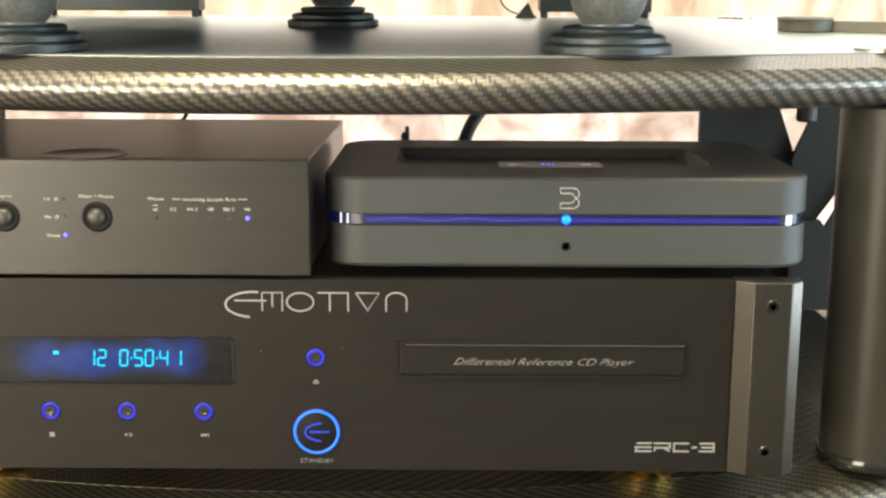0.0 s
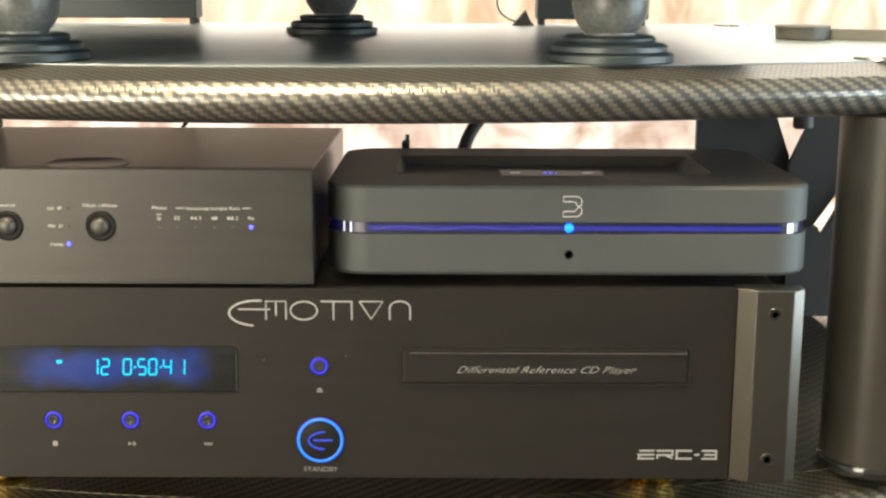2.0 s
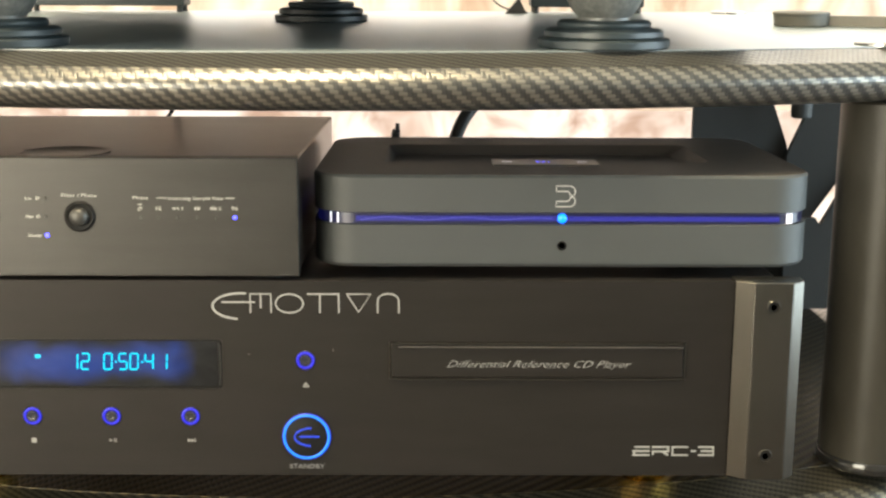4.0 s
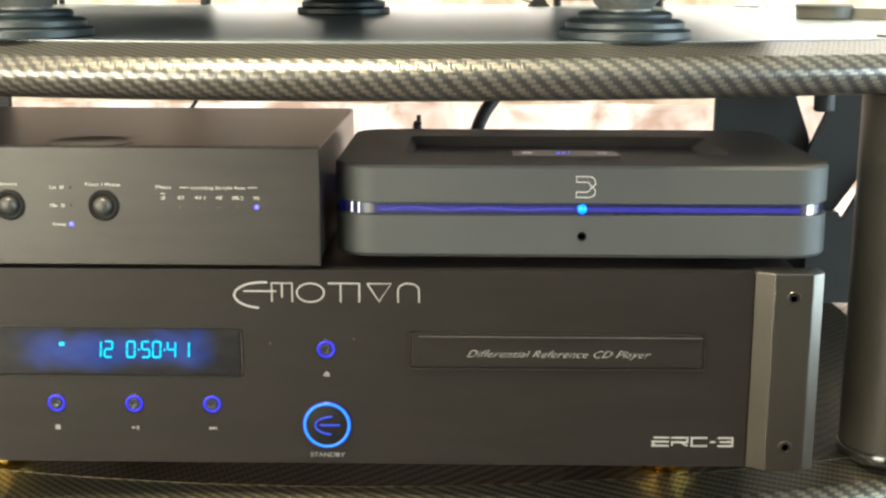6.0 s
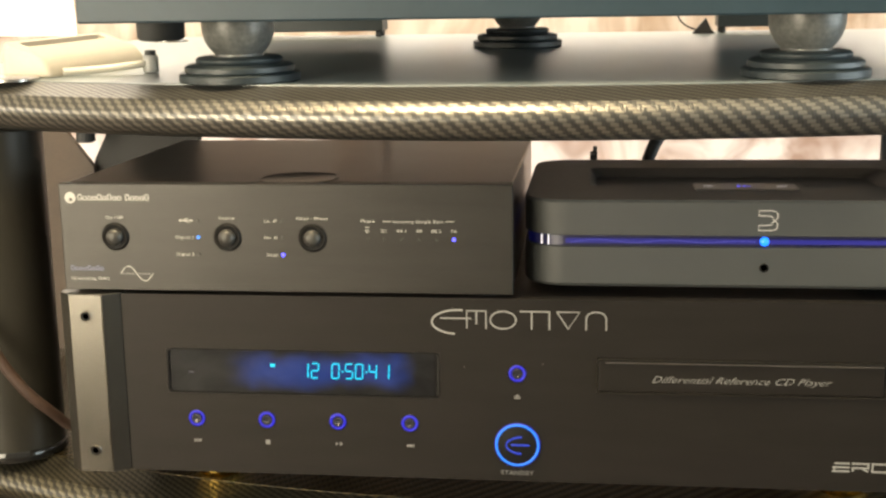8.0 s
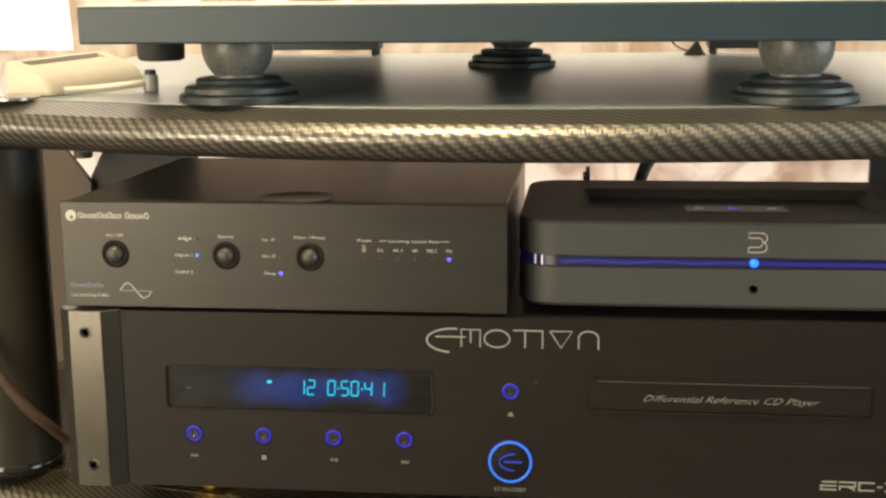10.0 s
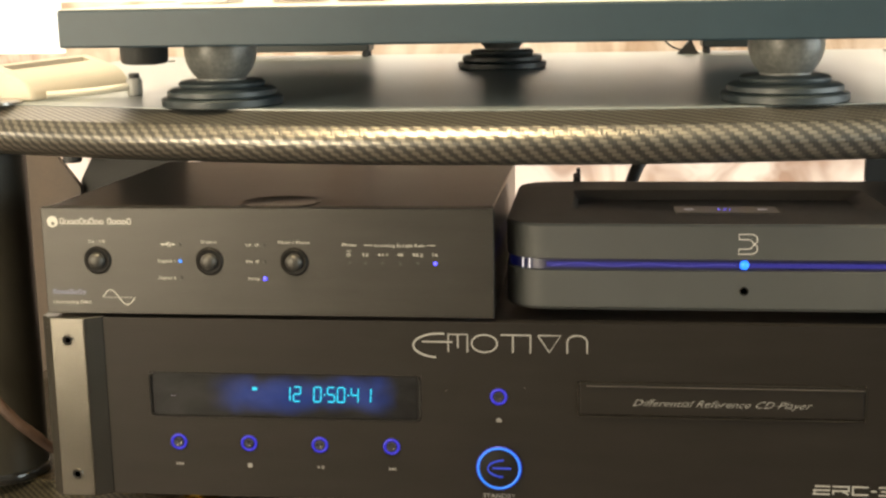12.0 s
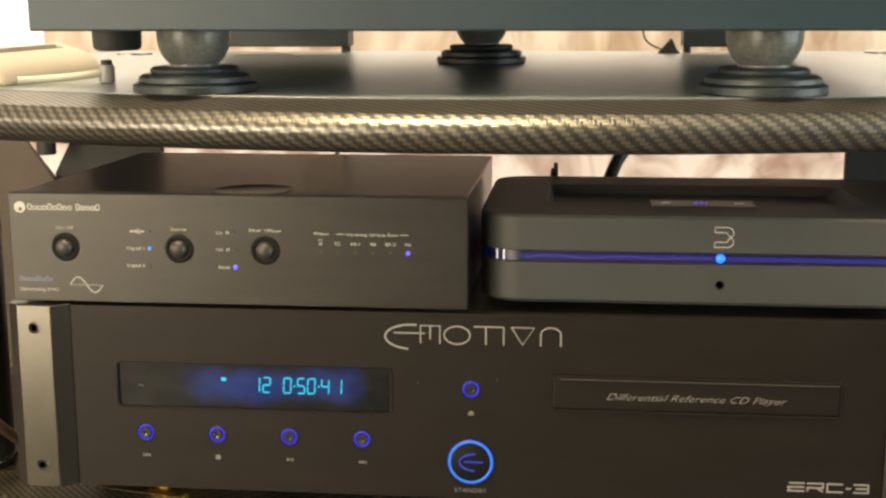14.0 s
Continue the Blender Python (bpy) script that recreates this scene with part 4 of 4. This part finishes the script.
part("recess", stack([(recess, 0.1494), (low_recess, 0.1445)], cap_low=False), NODE_TOP, net, "shallow dark hand recess")
tp = part("touch_panel", box(0.0835, 0.1325, 0.040, 0.0600, 0.1488, 0.1499, 0.0004), TOUCH, net, "small glossy touch panel")
for x0, x1, mat in ((0.0880, 0.0925, WHITE_MARK), (0.1230, 0.1275, WHITE_MARK), (0.1040, 0.1055, LED_SMALL), (0.1068, 0.1080, LED_SMALL), (0.1095, 0.1102, LED_SMALL)):
    part("panel_mark", box(x0, x1, 0.0500, 0.0511, 0.1499, 0.1500), mat, tp)
part("diode", lathe([(0.0021, 0), (0.0020, 0.0008), (0.0014, 0.0015), (0, 0.0018)], (0.1130, NY0 + 0.0012, 0.1298), "-Y", 24), LED, net, "bright blue diode", smooth=True)
part("sensor_hole", lathe([(0.0021, 0), (0.0021, 0.0003), (0.0016, 0.0003), (0.0015, -0.0004), (0, -0.0004)], (0.1130, NY0, 0.1177), "-Y", 24), GLOSS, net, "dark round sensor")
for x, wd in ((0.0104, 0.0007), (0.0136, 0.0007), (0.2125, 0.0006), (0.2136, 0.0006), (0.2147, 0.0005)):
    off = 0.0 if 0.0222 < x < 0.2052 else 0.020 - math.sqrt(max(0, 0.020 ** 2 - (0.0222 - x if x < 0.1 else x - 0.2052) ** 2))
    part("band_mark", box(x, x + wd, NY0 + off + 0.0005, NY0 + off + 0.0016, 0.1274, 0.1320), WHITE_MARK, net, "white mark in the light band")
ex, ez = 0.1100, 0.1351
bm = bmesh.new()
for flip in (1, -1):
    # two mirrored ribbons, each a rounded outline folded back to the middle
    loop = [(0.0002, 0.0022), (0.0, 0.0046), (0.0056, 0.0046)] + arc(0.0056, 0.0024, 0.0028, 0.0022, 80, 0, 6) + [(0.0084, 0.0012), (0.0070, -0.0002)]
    tail = [(0.0002, 0.0022), (0.0046, 0.0022)] + arc(0.0046, 0.0006, 0.0016, 0.0016, 80, 10, 4) + [(0.0072, -0.0001)]
    for line in (loop, tail):
        stroke([(ex + x, ez + 0.0047 + flip * z) for x, z in line], 0.00040, NY0 - 0.00015, NY0, bm)
part("emblem", bm, PRINT, net, "pale looped line emblem")
for fx in (0.032, 0.190):
    for fy in (0.052, 0.135):
        part("foot", lathe([(0.008, 0), (0.009, 0.001), (0.009, 0.0066)], (fx, fy, 0.1010), segments=20), RUBBER, net)
part("cable_plug", box(0.0325, 0.0368, 0.158, 0.176, 0.1440, 0.1515, 0.0006), RUBBER, net)
part("plug_tip", lathe([(0.0012, 0), (0.0012, 0.004)], (0.0355, 0.170, 0.1512), segments=12), RUBBER, net)

# ---- cables behind and beside ----
for nm, pts, r, mt, lb in (
    ("signal_cable", [(0.090, 0.234, 0.179), (0.080, 0.230, 0.161), (0.069, 0.226, 0.141), (0.058, 0.235, 0.09), (0.05, 0.30, 0.03), (0.06, 0.36, 0.0055)], 0.0040, WIRE, "thick black cable hanging behind the players"),
    ("thin_cable", [(-0.096, 0.232, 0.175), (-0.101, 0.224, 0.158), (-0.112, 0.222, 0.135), (-0.12, 0.26, 0.06), (-0.10, 0.34, 0.003)], 0.0012, WIRE, "thin black wire hanging behind the converter"),
    ("braided_cable", [(-0.306, 0.036, 0.140), (-0.292, 0.031, 0.106), (-0.281, 0.029, 0.083), (-0.267, 0.029, 0.056), (-0.250, 0.034, 0.034), (-0.234, 0.060, 0.012), (-0.19, 0.12, 0.003)], 0.0028, BRAID, "dark red braided cable curving down to the shelf"),
):
    solid(nm, tube(pts, r), mt, lb, "cable", smooth=True, group="cables of the rack")

# ---- on the upper shelf ----
def pedestal(x, y):
    p = thing("ball_pedestal", (x, y, 0.0004), "smoky glass ball on a black turned base, carrying the plinth", "isolation foot", "ball pedestals under the plinth", "", DECK_FRAME)
    part("turned_base", lathe([(0.0290, 0.0004), (0.0298, 0.0010), (0.0298, 0.0040), (0.0290, 0.0046), (0.0262, 0.0047), (0.0270, 0.0056), (0.0268, 0.0078), (0.0250, 0.0088),
          (0.0205, 0.0092), (0.0212, 0.0102), (0.0212, 0.0114), (0.0200, 0.0124), (0.0140, 0.0126)], (x, y, 0), segments=56), TURNED, p, "black stepped turned base", smooth=True)
    ball = [(0.0120, 0.0122)] + [(0.0177 * math.cos(radians(a)), 0.0268 + 0.0177 * math.sin(radians(a))) for a in (-48, -40, -32, -24, -16, -8, 0)] + [(0.0177, 0.0299)]
    part("ball", lathe(ball, (x, y, 0), segments=48), BALL, p, "smoky mottled glass ball", smooth=True)
    return p


for px, py in ((-0.139, 0.043), (0.133, 0.045), (-0.017, 0.289)):
    pedestal(px, py)

pl = thing("turntable_plinth", (0, 0.19, 0.0300), "thick slate grey plinth resting on three glass balls", "plinth", "", "", DECK_FRAME)
part("slab", box(-0.2095, 0.2120, 0.0150, 0.365, 0.0300, 0.0478, 0.0010), PLINTH, pl)
# thin pale sheet over the slab; its edge shows as a white line
part("top_sheet", box(-0.2090, 0.2115, 0.0158, 0.364, 0.0479, 0.0484), WHITE, pl, "pale top surface")
part("rubber_foot", lathe([(0.0100, 0.0180), (0.0116, 0.0186), (0.0124, 0.0200), (0.0128, 0.0300)], (-0.193, 0.085, 0), segments=32), RUBBER, pl, "round black rubber foot", smooth=True)
for x0, x1 in ((-0.176, -0.150), (-0.126, -0.101), (-0.091, -0.066), (-0.020, 0.030), (0.098, 0.142)):
    part("top_block", box(x0, x1, 0.10, 0.13, 0.0485, 0.0560, 0.0006), CHROME, pl)

for x0, x1, lb in ((-0.250, -0.130, "low dark box standing behind the pedestals"), (0.127, 0.211, "low dark box with a thin cable, standing behind the pedestals")):
    bx = thing("power_box", ((x0 + x1) / 2, 0.427, 0.0004), lb, "power supply", "low boxes on the shelf", "", DECK_FRAME)
    part("body", box(x0, x1, 0.414, 0.440, 0.0050, 0.040, 0.001), BOXBLACK, bx)
    for fx in (x0 + 0.004, x1 - 0.004):
        for fy in (0.418, 0.436):
            part("foot", lathe([(0.0022, 0.0004), (0.0022, 0.0052)], (fx, fy, 0), segments=12), RUBBER, bx)
cl = thing("cable_clip", (0.119, 0.415, 0.0004), "small black wedge clip with a thin looped wire", "clip", "", "", DECK_FRAME)
part("wedge", plate([(0.108, 0.0004), (0.125, 0.0004), (0.122, 0.0035), (0.118, 0.012)], 0.412, 0.420), WIRE, cl)
part("wire", tube([(0.112, 0.416, 0.003), (0.104, 0.416, 0.006), (0.098, 0.416, 0.012), (0.097, 0.416, 0.022), (0.103, 0.416, 0.034)], 0.0007), WIRE, cl)

pk = thing("clamp_puck", (0.278, 0.240, 0.0004), "round dark puck with a short lever arm, lying on the shelf", "clamp", "", "", DECK_FRAME)
part("puck", lathe([(0.0150, 0.0004), (0.0160, 0.001), (0.0164, 0.0072), (0.0170, 0.0076), (0.0170, 0.0086), (0.0160, 0.0092), (0, 0.0092)], (0.278, 0.240, 0), segments=40), PUCK, pk, smooth=True)
part("arm", stack([([(0.292, 0.235), (0.328, 0.220), (0.329, 0.231), (0.293, 0.247)], 0.0006), ([(0.292, 0.236), (0.327, 0.222), (0.328, 0.230), (0.293, 0.246)], 0.0068)]), PUCK, pk)

ad = thing("plastic_holder", (-0.2505, 0.1195, 0.0004), "cream plastic holder box with a long opening in its top", "holder", "", "", DECK_FRAME)
AM = Matrix.Translation((-0.2545, 0.1190, 0)) @ Matrix.Rotation(radians(82), 4, "Z")


def turned(pts):
    return [tuple((AM @ Vector((x, y, 0)))[:2]) for x, y in pts]


def shell_line(d, e=0.0):
    return turned(round_rect(-0.052 + d, 0.052 - d, -0.0150 + d + e, 0.0145 - d, 0.0035 - d * 0.5, 5))


slot = turned(round_rect(-0.041, 0.041, 0.0040, 0.0100, 0.0012, 5))
slot_low = turned(round_rect(-0.0400, 0.0400, 0.0048, 0.0094, 0.0012, 5))
bm = (stack([(shell_line(0.0006), 0.0004), (shell_line(0), 0.0010), (shell_line(0), 0.0075), (shell_line(0.0004, 0.0012), 0.0102), (shell_line(0.0010, 0.0030), 0.0128), (shell_line(0.0014, 0.0060), 0.0141), (slot, 0.0145), (slot_low, 0.0075)]))
lining = stack([(slot_low, 0.0076), (turned(round_rect(-0.0390, 0.0390, 0.0054, 0.0088, 0.0012, 5)), 0.0088)])
for mesh in (bm, lining):
    for v in mesh.verts:
        if v.co.z > 0.006:
            v.co.z += 0.34 * (AM.inverted() @ v.co).y
part("shell", bm, CREAM, ad, smooth=True)
part("slot_lining", lining, MILKY, ad, "grey lining of the opening")

br = thing("stylus_brush", (-0.222, 0.085, 0.0004), "thin white brush with a small capped bottle head", "brush", "", "", DECK_FRAME)
part("handle", tube([(-0.243, 0.072, 0.0030), (-0.232, 0.079, 0.0032), (-0.218, 0.086, 0.0042), (-0.206, 0.093, 0.0055)], 0.0021), WHITE, br, smooth=True)
hd = part("bottle", lathe([(0.0036, 0.0005), (0.0042, 0.001), (0.0042, 0.0088), (0.0036, 0.0098)], (-0.2035, 0.0955, 0), segments=24), MILKY, br, "small clear bottle", smooth=True)
part("cap", lathe([(0.0030, 0.0098), (0.0030, 0.0120), (0.0026, 0.0124), (0, 0.0124)], (-0.2035, 0.0955, 0), segments=24), RUBBER, hd, "black cap")
